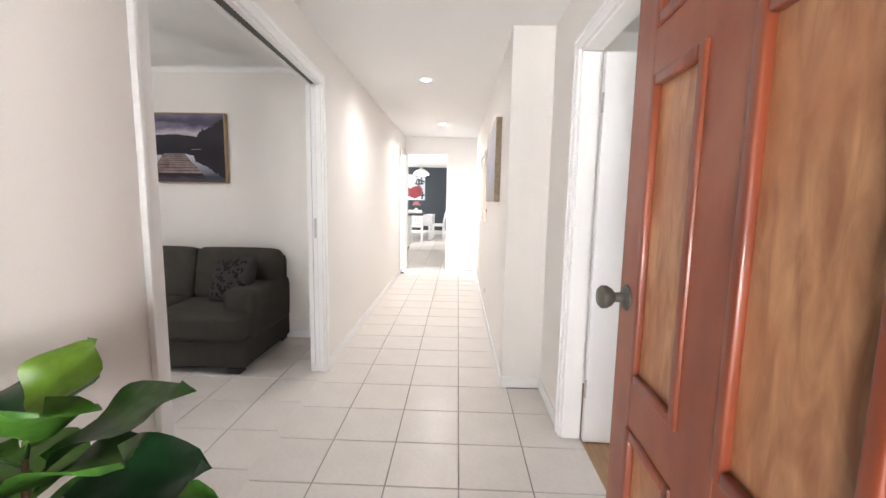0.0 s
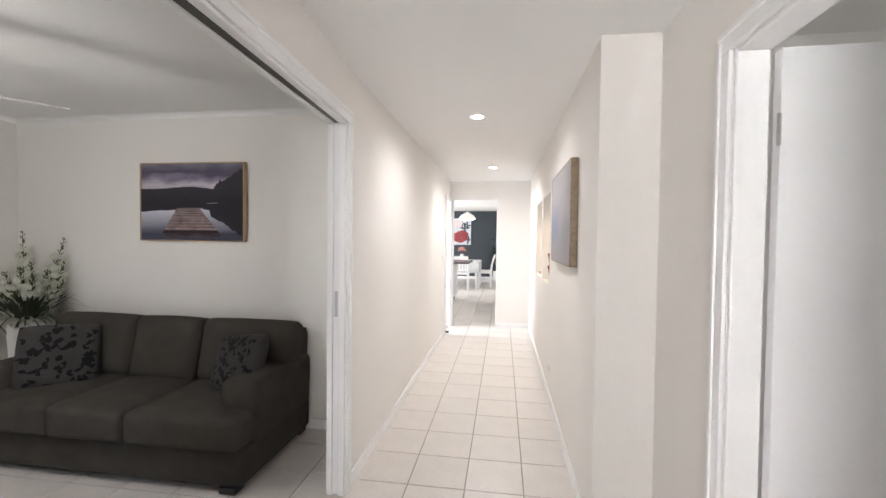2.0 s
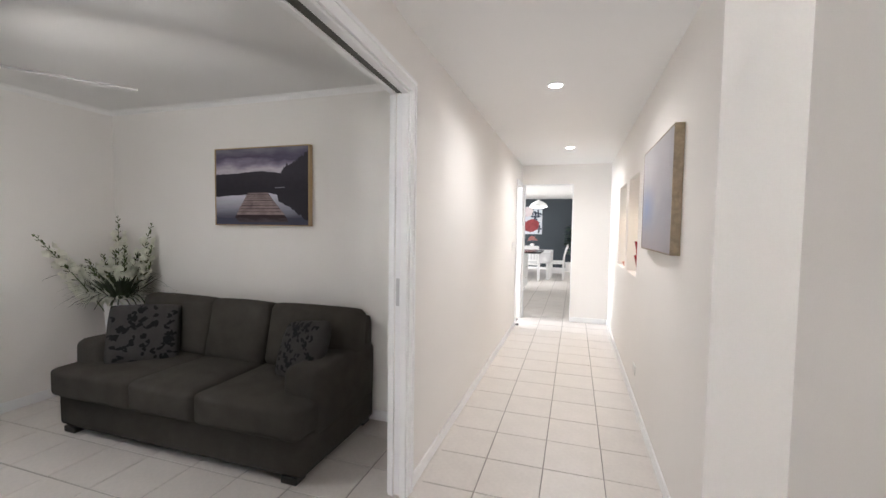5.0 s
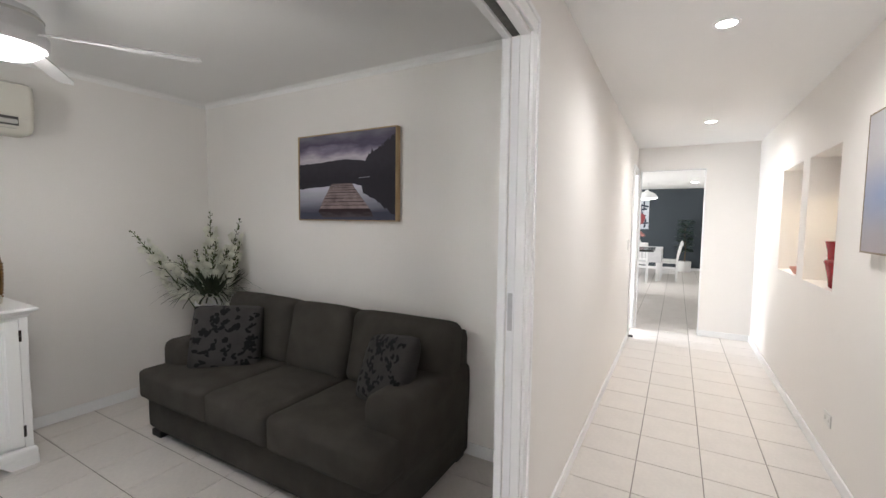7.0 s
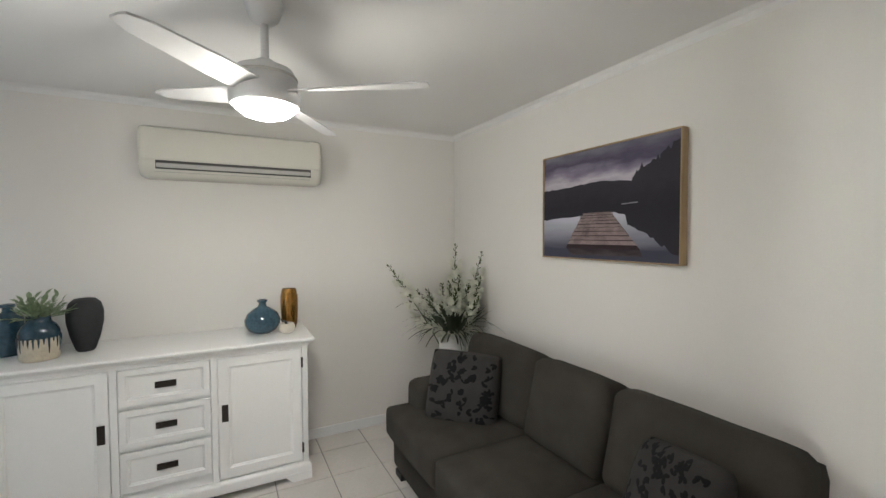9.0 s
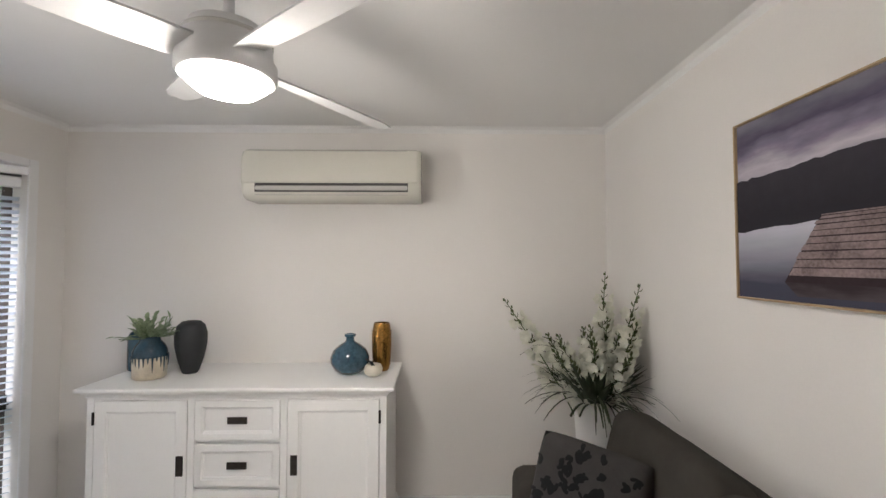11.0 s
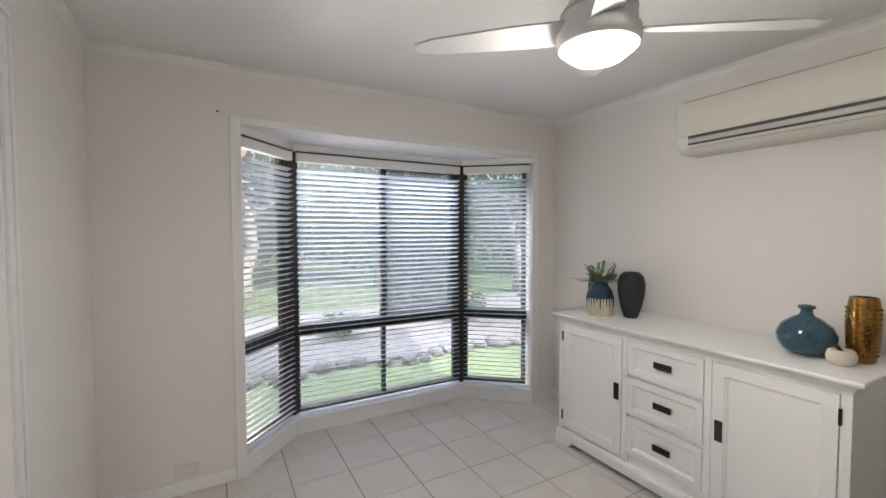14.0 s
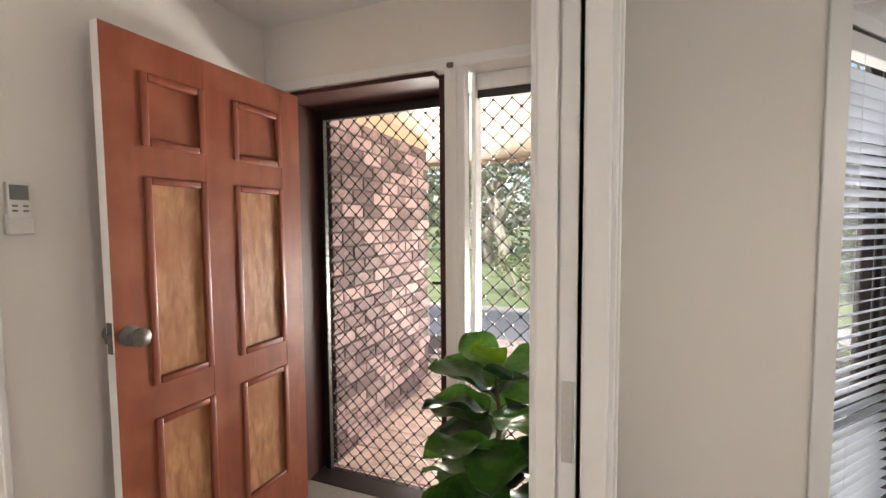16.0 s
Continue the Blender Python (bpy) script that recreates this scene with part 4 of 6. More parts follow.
def pillow(at, rot, size, seed, label):
    """A stuffed square cushion, its front strewn with flocked leaves."""
    rng = random.Random(seed)
    t = new("throw_cushion")
    t.matrix_world = pose(*at, 0, 0, rot[2]) @ pose(0, 0, 0, rot[0]) @ pose(0, 0, 0, 0, rot[1], 0)
    tagged(t, label, "cushion", "cushions on the sofa")
    th, n = 0.15, 16

    def place(u, v, side):
        k = max(0.0, (1 - u ** 4) * (1 - v ** 4)) ** 0.45
        return Vector((u * size / 2 * (1.0 - 0.045 * v ** 4), side * (th / 2 * k + 0.002), v * size / 2 * (1.0 - 0.045 * u ** 4)))

    bm = bmesh.new()
    for side in (-1, 1):
        g = [[bm.verts.new(place(-1 + 2 * i / n, -1 + 2 * j / n, side)) for j in range(n + 1)] for i in range(n + 1)]
        for i in range(n):
            for j in range(n):
                bm.faces.new((g[i][j], g[i + 1][j], g[i + 1][j + 1], g[i][j + 1]))
    bmesh.ops.remove_doubles(bm, verts=bm.verts[:], dist=0.0045)
    part("cover", bm, CUSH, t, smooth=True)
    bm = bmesh.new()
    for _ in range(64):
        cu, cv = rng.uniform(-0.85, 0.85), rng.uniform(-0.85, 0.85)
        turn = rng.uniform(0, 6.28)
        for k in range(rng.randint(3, 5)):
            a, L, W = turn + rng.uniform(-1.6, 1.6), rng.uniform(0.09, 0.18), rng.uniform(0.05, 0.09)
            out = []
            for q in range(10):
                b = 2 * math.pi * q / 10
                x, y = (1 + math.cos(b)) * L / 2, math.sin(b) * W / 2 * (1 + 0.4 * math.cos(b))
                u, v = cu + x * math.cos(a) - y * math.sin(a), cv + x * math.sin(a) + y * math.cos(a)
                out.append((max(-0.97, min(0.97, u)), max(-0.97, min(0.97, v))))
            for side in (-1, 1):
                ctr = bm.verts.new(place(sum(o[0] for o in out) / 10, sum(o[1] for o in out) / 10, side) + Vector((0, side * (0.0022 + 0.0004 * k), 0)))
                vs = [bm.verts.new(place(u, v, side) + Vector((0, side * (0.0016 + 0.0004 * k), 0))) for u, v in out]
                for q in range(10):
                    bm.faces.new((ctr, vs[q], vs[(q + 1) % 10]))
    tagged(part("leaf_print", bm, FLOCK, t, "flocked black leaf pattern"), kind="stuff")
    return t


pillow((-2.83, 3.55, 0.605), (-20, 4, 50), 0.43, 3, "dark grey cushion with black leaves, leaning on the back")
pillow((-1.57, 3.62, 0.61), (-26, -9, -18), 0.37, 8, "dark grey cushion with black leaves, slumped in the corner")


# ---- lounge: picture over the sofa ----
def flat(bm, pts, y, m=None):
    vs = [bm.verts.new((x, y, z)) for x, z in pts]
    bm.faces.new(vs)


def print_mat(name, low, high, z0, z1, streak=(6, 1, 30), blur=0.05, spec=0.2):
    """Printed ink that shades from one colour at z0 to another at z1, streaked with noise."""
    m = bpy.data.materials.new(name)
    m.use_nodes = True
    n, l = m.node_tree.nodes, m.node_tree.links
    p = n["Principled BSDF"]
    p.inputs["Roughness"].default_value, p.inputs["Specular IOR Level"].default_value = 0.75, spec
    co, mp, nz, sp, ma, mr, mx = (n.new("ShaderNodeTexCoord"), n.new("ShaderNodeMapping"), n.new("ShaderNodeTexNoise"), n.new("ShaderNodeSeparateXYZ"),
                                  n.new("ShaderNodeMath"), n.new("ShaderNodeMapRange"), n.new("ShaderNodeMix"))
    mp.inputs["Scale"].default_value = streak
    nz.inputs["Scale"].default_value, nz.inputs["Detail"].default_value = 1.0, 6
    ma.operation, mx.data_type = "MULTIPLY_ADD", "RGBA"
    ma.inputs[1].default_value = blur * 2
    mr.inputs["From Min"].default_value, mr.inputs["From Max"].default_value = z0 + blur, z1 + blur
    mx.inputs["A"].default_value, mx.inputs["B"].default_value = (*low, 1), (*high, 1)
    l.new(co.outputs["Object"], mp.inputs["Vector"])
    l.new(mp.outputs[0], nz.inputs["Vector"])
    l.new(co.outputs["Object"], sp.inputs[0])
    l.new(nz.outputs["Fac"], ma.inputs[0])
    l.new(sp.outputs["Z"], ma.inputs[2])
    l.new(ma.outputs[0], mr.inputs["Value"])
    l.new(mr.outputs[0], mx.inputs["Factor"])
    l.new(mx.outputs["Result"], p.inputs["Base Color"])
    return m


def ragged(a, b, n, amp, seed):
    """Points from a to b with a torn edge."""
    return [(a[0] + (b[0] - a[0]) * k / n, a[1] + (b[1] - a[1]) * k / n + amp * noise.noise(Vector((k * 0.83, seed, 0)))) for k in range(n + 1)]


def lake_picture():
    """Framed canvas print: dusk sky, hills mirrored in still water, trees and a plank jetty."""
    W, Hh = 0.872, 0.596
    t = thing("framed_picture", (-2.258, YB - 0.002, 1.68), "framed lake print with wooden jetty under a cloudy dusk sky", "picture")
    x1, z1 = W / 2, Hh / 2
    part("frame", boxes((-x1, -x1 + 0.007, -0.045, 0, -z1, z1), (x1 - 0.007, x1, -0.045, 0, -z1, z1), (-x1 + 0.007, x1 - 0.007, -0.045, 0, -z1, -z1 + 0.007), (-x1 + 0.007, x1 - 0.007, -0.045, 0, z1 - 0.007, z1), bevel=0.002), OAK, t, "slim pale oak frame")
    a, b = x1 - 0.007, z1 - 0.007
    y = -0.036
    skym = mat("printed_sky", (0.060, 0.055, 0.085), 0.75, vary=0.3, scale=3.0, fine=14, bump=0, hue=(0.13, 0.12, 0.17), spec=0.2)
    sn, sl_ = skym.node_tree.nodes, skym.node_tree.links
    tc, mp, nz, sp_, m1, rp_ = (sn.new("ShaderNodeTexCoord"), sn.new("ShaderNodeMapping"), sn.new("ShaderNodeTexNoise"),
                                sn.new("ShaderNodeSeparateXYZ"), sn.new("ShaderNodeMath"), sn.new("ShaderNodeValToRGB"))
    mp.inputs["Scale"].default_value = (4, 1, 13)
    nz.inputs["Scale"].default_value, nz.inputs["Detail"].default_value = 1.0, 7
    m1.operation = "MULTIPLY_ADD"
    m1.inputs[1].default_value = 0.2
    sl_.new(tc.outputs["Object"], mp.inputs["Vector"])
    sl_.new(mp.outputs[0], nz.inputs["Vector"])
    sl_.new(tc.outputs["Object"], sp_.inputs[0])
    sl_.new(nz.outputs["Fac"], m1.inputs[0])
    sl_.new(sp_.outputs["Z"], m1.inputs[2])
    sl_.new(m1.outputs[0], rp_.inputs["Fac"])
    els = rp_.color_ramp.elements
    for e_, (q_, c_) in zip([els[0], els[1], els.new(0.2), els.new(0.24), els.new(0.29)],
                            ((0.17, (0.30, 0.275, 0.33)), (0.40, (0.045, 0.040, 0.068)), (0.225, (0.52, 0.48, 0.53)), (0.275, (0.24, 0.21, 0.28)), (0.325, (0.085, 0.075, 0.12)))):
        e_.position, e_.color = q_, (*c_, 1)
    sl_.new(rp_.outputs["Color"], sn["Principled BSDF"].inputs["Base Color"])
    part("canvas", boxes((-a, a, y + 0.001, -0.004, -b, b)), skym, t, "matt canvas print")
    hill = print_mat("printed_hill", (0.026, 0.024, 0.031), (0.042, 0.038, 0.048), -0.02, 0.10, (20, 1, 20))
    water = print_mat("printed_water", (0.055, 0.056, 0.085), (0.50, 0.50, 0.57), -0.24, -0.07, (3, 1, 22), 0.03)
    plank = mat("printed_plank", (0.17, 0.125, 0.125), 0.75, vary=0.35, scale=14, fine=120, bump=0, hue=(0.36, 0.28, 0.275), spec=0.2)
    gap = mat("printed_gap", (0.030, 0.020, 0.023), 0.75, vary=0.2, bump=0, spec=0.2)
    glint = mat("printed_glint", (0.20, 0.19, 0.22), 0.75, vary=0.2, bump=0, spec=0.2)

    def ink(name, pts, lift, m, label=""):
        bm = bmesh.new()
        flat(bm, [(max(-a, min(a, px)), max(-b, min(b, pz))) for px, pz in pts], y - lift)
        part(name, bm, m, t, label)

    ink("printed_water", [(-a, -0.02), (a, -0.02), (a, -b), (-a, -b)], 0.0020, water, "pale sky mirrored in still water")
    ridge = ragged((-a, 0.098), (-0.20, 0.104), 10, 0.010, 1) + ragged((-0.18, 0.108), (0.0, 0.116), 8, 0.008, 2) + ragged((0.02, 0.115), (0.21, 0.094), 8, 0.006, 3) + [(a, 0.09)]
    mirror = ragged((a, -0.12), (0.09, -0.052), 14, 0.014, 4) + ragged((0.06, -0.05), (-a, -0.075), 16, 0.010, 5)
    ink("printed_hill", ridge + mirror, 0.0026, hill, "dark wooded hills and their reflection")
    slope = ragged((0.19, 0.11), (0.24, 0.165), 7, 0.03, 6) + ragged((0.25, 0.15), (0.33, 0.195), 9, 0.035, 7) + ragged((0.335, 0.20), (a, 0.255), 8, 0.03, 8) + [(a, -0.02), (0.16, -0.02)]
    ink("printed_tree", slope, 0.0030, hill, "dark trees on the slope")
    shade = [(a, -0.04), (a, -0.255)] + ragged((0.40, -0.25), (0.26, -0.155), 10, 0.03, 9) + ragged((0.25, -0.15), (0.165, -0.115), 6, 0.025, 10) + [(0.15, -0.06), (0.17, -0.04)]
    ink("printed_tree_reflection", shade, 0.0032, hill, "dark reflection of the trees")
    ink("printed_shore", [(0.13, -0.010), (0.22, -0.006), (0.22, -0.011), (0.13, -0.015)], 0.0034, glint, "pale line of the far shore")
    ink("printed_shadow", [(-0.118, -0.046), (0.066, -0.046), (0.235, -0.235), (-0.243, -0.235)], 0.0036, gap, "dark gaps under the jetty")
    ink("printed_jetty_reflection", [(-0.243, -0.235), (0.235, -0.235), (0.25, -0.268), (-0.20, -0.275)], 0.0036, print_mat("printed_jetty_reflection", (0.075, 0.06, 0.07), (0.035, 0.026, 0.03), -0.275, -0.235, (10, 1, 40)), "dim reflection of the jetty's end")
    rg = random.Random(5)
    N = 10
    for k in range(N):
        f0, f1 = (k / N) ** 1.5, ((k + 0.86) / N) ** 1.5
        z_0, z_1 = -0.046 - 0.172 * f0, -0.046 - 0.172 * f1
        l0, l1, r0, r1 = -0.118 - 0.115 * f0, -0.118 - 0.115 * f1, 0.066 + 0.155 * f0, 0.066 + 0.155 * f1
        j = rg.uniform(-0.005, 0.005)
        ink("printed_plank", [(l0 + j, z_0), (r0 + j, z_0 + rg.uniform(-0.002, 0.001)), (r1 + j, z_1), (l1 + j, z_1 + rg.uniform(-0.001, 0.002))], 0.0042, plank)
    return t


lake_picture()

# ---- lounge: sideboard ----
sb = thing("sideboard", (XA + 0.004, 2.01, 0), "white painted sideboard with two doors and three drawers", "sideboard")
FX = 0.49                                  # face of the frame, from the wall
hy = 0.74
part("carcass", boxes((0, FX - 0.02, -hy, hy, 0.10, 0.845), bevel=0.002), SB, sb)
for y0, y1 in ((-hy, -0.705), (-0.245, -0.212), (0.212, 0.245), (0.705, hy)):
    part("stile", boxes((FX - 0.02, FX, y0, y1, 0.104, 0.836), bevel=0.002), SB, sb)
for y0, y1 in ((-0.705, -0.245), (-0.212, 0.212), (0.245, 0.705)):
    part("rail", boxes((FX - 0.02, FX - 0.001, y0, y1, 0.822, 0.836)), SB, sb)


def moulded(levels, depth):
    """A slab with a stepped edge: (overhang, height) from below upwards, closed at both ends."""
    bm = bmesh.new()
    rings = [[bm.verts.new(p) for p in ((0, -hy - o, z), (depth + o, -hy - o, z), (depth + o, hy + o, z), (0, hy + o, z))] for o, z in levels]
    for p, q in zip(rings, rings[1:]):
        for k in range(4):
            bm.faces.new((p[k], p[(k + 1) % 4], q[(k + 1) % 4], q[k]))
    bm.faces.new(rings[0][::-1]), bm.faces.new(rings[-1])
    return bm


part("top", moulded(((0.002, 0.836), (0.006, 0.839), (0.007, 0.850), (0.016, 0.855), (0.022, 0.864), (0.034, 0.868), (0.039, 0.873), (0.040, 0.882), (0.037, 0.887), (0.033, 0.8885)), FX), SB, sb)
part("plinth", moulded(((0.008, 0.034), (0.012, 0.036), (0.013, 0.085), (0.010, 0.094), (0.004, 0.100), (0.002, 0.104)), FX), SB, sb)
for s in (-1, 1):
    bm = bmesh.new()
    y0, y1, y2 = s * (hy + 0.016), s * (hy - 0.10), s * (hy - 0.15)
    lo = [(0, y0, 0), (FX + 0.016, y0, 0), (FX + 0.016, y1, 0), (0, y1, 0)]
    hi = [(0, y0, 0.05), (FX + 0.016, y0, 0.05), (FX + 0.016, y2, 0.05), (0, y2, 0.05)]
    lo, hi = [bm.verts.new(q) for q in lo], [bm.verts.new(q) for q in hi]
    for k in range(4):
        bm.faces.new((lo[k], lo[(k + 1) % 4], hi[(k + 1) % 4], hi[k]))
    bm.faces.new(lo[::-1]), bm.faces.new(hi)
    part("foot", bm, SB, sb)


def panel_front(name, y0, y1, z0, z1, parent, rim=0.05):
    """A framed front in one piece: flat rim, small ogee, sunk panel."""
    g = 0.003
    y0, y1, z0, z1 = y0 + g, y1 - g, z0 + g, z1 - g
    bm = bmesh.new()
    steps = ((0, -0.018), (0, 0.0005), (0.0015, 0.002), (rim - 0.002, 0.002), (rim, 0.0), (rim + 0.003, -0.003), (rim + 0.008, -0.0045), (rim + 0.011, -0.009))
    rings = [[bm.verts.new((FX + d, yy, zz)) for yy, zz in ((y0 + o, z0 + o), (y1 - o, z0 + o), (y1 - o, z1 - o), (y0 + o, z1 - o))] for o, d in steps]
    for p, q in zip(rings, rings[1:]):
        for k in range(4):
            bm.faces.new((p[k], p[(k + 1) % 4], q[(k + 1) % 4], q[k]))
    bm.faces.new(rings[0][::-1]), bm.faces.new(rings[-1])
    return part(name, bm, SB, parent)


def cup(parent, y, z, w, h):
    bm = boxes((FX, FX + 0.006, y - w / 2, y + w / 2, z - h / 2, z - h / 2 + 0.006), (FX, FX + 0.006, y - w / 2, y + w / 2, z + h / 2 - 0.006, z + h / 2), (FX, FX + 0.006, y - w / 2, y - w / 2 + 0.006, z - h / 2, z + h / 2), (FX, FX + 0.006, y + w / 2 - 0.006, y + w / 2, z - h / 2, z + h / 2), bevel=0.001)
    box(bm, FX, FX + 0.0035, y - w / 2 + 0.003, y + w / 2 - 0.003, z - h / 2 + 0.003, z + h / 2 - 0.003)
    part("handle", bm, IRON, parent, "dark bronze recessed pull")


for s in (-1, 1):
    d = panel_front("door", *sorted((s * 0.245, s * 0.705)), 0.118, 0.822, sb, 0.055)
    cup(d, s * 0.281, 0.50, 0.034, 0.098)
    for z in (0.20, 0.735):
        bm = bmesh.new()
        lathe(bm, [(0.006, 0), (0.006, 0.062)], 8, (FX + 0.004, s * 0.706, z - 0.031))
        part("hinge", bm, IRON, d, "dark hinge barrel")
for z0, z1 in ((0.62, 0.822), (0.395, 0.605), (0.165, 0.38)):
    d = panel_front("drawer", -0.212, 0.212, z0, z1, sb, 0.034)
    cup(d, 0, (z0 + z1) / 2, 0.098, 0.034)

TOP = 0.8885
SX = XA + 0.004


def pot(name, at, prof, material, label, category, seg=36, smooth=45, **k):
    t = thing(name, at, label, category)
    bm = bmesh.new()
    lathe(bm, prof, seg, **k)
    part("body", bm, material, t, smooth=smooth)
    return t


v = pot("bottle_vase", (-3.64, 2.514, TOP), [(0.05, 0), (0.085, 0.02), (0.107, 0.06), (0.108, 0.09), (0.09, 0.13), (0.055, 0.158), (0.028, 0.172), (0.022, 0.185), (0.022, 0.198), (0.031, 0.203), (0.031, 0.216), (0.02, 0.217), (0.016, 0.18), (0.0, 0.17)], BLUEG, "squat blue glazed bottle vase on the sideboard", "vase")
v = pot("amber_vase", (-3.69, 2.685, TOP), [(0.036, 0), (0.044, 0.01), (0.053, 0.08), (0.056, 0.15), (0.054, 0.22), (0.047, 0.262), (0.044, 0.272), (0.040, 0.272), (0.046, 0.2), (0.04, 0.02), (0.0, 0.015)], GOLD, "tall amber gold vase with dimpled lines", "vase")
bm = bmesh.new()
for k in range(20):
    for j in range(11):
        a = 2 * math.pi * (k + 0.5 * (j % 2)) / 20
        z = 0.035 + 0.019 * j
        r = 0.0455 + 0.008 * math.sin(min(1, z / 0.2) * 1.6)
        box(bm, r * math.cos(a) - 0.0032, r * math.cos(a) + 0.0032, r * math.sin(a) - 0.0032, r * math.sin(a) + 0.0032, z - 0.003, z + 0.003)
part("dimples", bm, GOLD, v, "raised gold dots")
v = pot("candle_pot", (-3.575, 2.655, TOP), [(0.03, 0), (0.046, 0.012), (0.05, 0.035), (0.044, 0.055), (0.036, 0.062), (0.033, 0.058), (0.0, 0.05)], CREAMC, "small cream lidded pot before the amber vase", "pot")
bm = bmesh.new()
tube(bm, [(0, 0, 0.05), (0.004, -0.012, 0.072), (0.012, -0.03, 0.082), (0.006, -0.04, 0.092)], [0.01, 0.008, 0.006, 0.003], 8)
part("knob", bm, CHAR, v, "dark curled knob", smooth=True)
v = pot("oval_vase", (-3.655, 1.617, TOP), [(0.042, 0), (0.05, 0.01), (0.075, 0.08), (0.093, 0.16), (0.094, 0.22), (0.08, 0.265), (0.055, 0.287), (0.035, 0.29), (0.03, 0.28), (0.0, 0.26)], CHAR, "matt charcoal oval vase on the sideboard", "vase", ribs=44, rib=0.012, seg=88, sx=0.86, sy=0.86)
v = thing("ombre_vase", (-3.56, 1.455, TOP), "vase with navy drip glaze over sand base, holding succulent", "vase")
bm = bmesh.new()
lathe(bm, [(0.072, 0), (0.079, 0.008), (0.082, 0.06), (0.083, 0.115)], 36)
part("base", bm, SANDG, v, "sandy speckled lower half", smooth=45)
bm = bmesh.new()
lathe(bm, [(0.083, 0.115), (0.081, 0.145), (0.068, 0.175), (0.05, 0.195), (0.047, 0.215), (0.051, 0.222), (0.044, 0.222), (0.042, 0.2), (0.0, 0.19)], 36)
rng = random.Random(9)
for k in range(26):
    a = 2 * math.pi * k / 26
    L = rng.uniform(0.02, 0.085)
    r = 0.0828
    tube(bm, [(r * 0.985 * math.cos(a), r * 0.985 * math.sin(a), 0.122), (r * math.cos(a), r * math.sin(a), 0.115 - L * 0.6), (r * 0.985 * math.cos(a), r * 0.985 * math.sin(a), 0.115 - L)], [0.006, 0.0035, 0.0015], 6)
tagged(part("drip_glaze", bm, NAVYG, v, "dark navy drip glaze", smooth=45), kind="stuff")


def blade(bm, p, d, up, L, W, bend=0.3, n=5, fold=0.15):
    """A pointed leaf from p along d, curving towards -up, with a fold at the midrib."""
    d, up = Vector(d).normalized(), Vector(up)
    side = d.cross(up)
    side = side.normalized() if side.length > 1e-4 else d.orthogonal().normalized()
    nrm = side.cross(d).normalized()
    rows = []
    q, dd = Vector(p), d.copy()
    for k in range(n + 1):
        f = k / n
        w = W * math.sin(math.pi * min(0.98, 0.08 + 0.92 * f)) ** 0.8
        rows.append((bm.verts.new(q - side * w / 2 + nrm * w * fold), bm.verts.new(q), bm.verts.new(q + side * w / 2 + nrm * w * fold)))
        dd = (dd - nrm * bend / n).normalized()
        nrm = side.cross(dd).normalized()
        q = q + dd * (L / n)
    for a, b in zip(rows, rows[1:]):
        bm.faces.new((a[0], a[1], b[1], b[0]))
        bm.faces.new((a[1], a[2], b[2], b[1]))


bm = bmesh.new()
for k in range(48):
    a, e = rng.uniform(0, 6.28), rng.uniform(0.1, 1.5)
    s0 = Vector((0.02 * math.cos(a), 0.02 * math.sin(a), 0.21))
    d = Vector((math.cos(a) * math.sin(e), math.sin(a) * math.sin(e), math.cos(e)))
    r = rng.uniform(0.05, 0.12)
    for j in range(3):
        blade(bm, s0 + d * r * (0.5 + 0.3 * j), (d + Vector((rng.uniform(-1, 1), rng.uniform(-1, 1), rng.uniform(-0.2, 0.8))) * 0.6), (0, 0, 1), 0.045, 0.024, 0.3, 3)
    tube(bm, [s0, s0 + d * r * 1.2], 0.0016, 4)
part("succulent", bm, SUCC, v, "pale green succulent sprigs")
v = pot("tall_bottle", (-3.735, 1.28, TOP), [(0.055, 0), (0.062, 0.012), (0.062, 0.19), (0.05, 0.215), (0.024, 0.23), (0.021, 0.25), (0.030, 0.256), (0.030, 0.272), (0.02, 0.272), (0.0, 0.24)], BLUEG, "tall dark blue glass bottle behind the vases", "bottle")

# ---- lounge: air conditioner ----
ac = thing("air_conditioner", (XA + 0.002, 2.39, 1.872), "cream split-system air conditioner on the wall", "air conditioner")
hw = 0.52
prof = [(0.0, 0.0), (0.13, 0.0), (0.175, 0.012), (0.205, 0.04), (0.212, 0.075), (0.212, 0.09), (0.221, 0.10), (0.226, 0.18), (0.222, 0.245), (0.205, 0.283), (0.175, 0.297), (0.0, 0.30)]
bm = bmesh.new()
xs = [-hw, -hw + 0.012, -hw + 0.03, hw - 0.03, hw - 0.012, hw]
sc = [0.90, 0.965, 1.0, 1.0, 0.965, 0.90]
rings = [[bm.verts.new((px * s, y, 0.15 + (pz - 0.15) * (0.5 + 0.5 * s))) for px, pz in prof] for y, s in zip(xs, sc)]
for a, b in zip(rings, rings[1:]):
    for k in range(len(prof)):
        bm.faces.new((a[k], a[(k + 1) % len(prof)], b[(k + 1) % len(prof)], b[k]))
bm.faces.new(rings[0]), bm.faces.new(rings[-1][::-1])
part("body", bm, ACW, ac, smooth=35)
part("outlet", boxes((0.15, 0.2145, -hw + 0.085, hw - 0.075, 0.042, 0.096)), ACD, ac, "dark air outlet slot")
part("louver", boxes((0.19, 0.224, -hw + 0.087, hw - 0.077, 0.050, 0.078), bevel=0.009), ACG, ac, "shiny silver louver", smooth=30)
part("seam", boxes((0.19, 0.2075, -hw + 0.08, hw - 0.08, 0.2785, 0.2825), (0.17, 0.196, -hw + 0.08, hw - 0.08, 0.026, 0.029)), ACG, ac, "thin seam of the front panel")

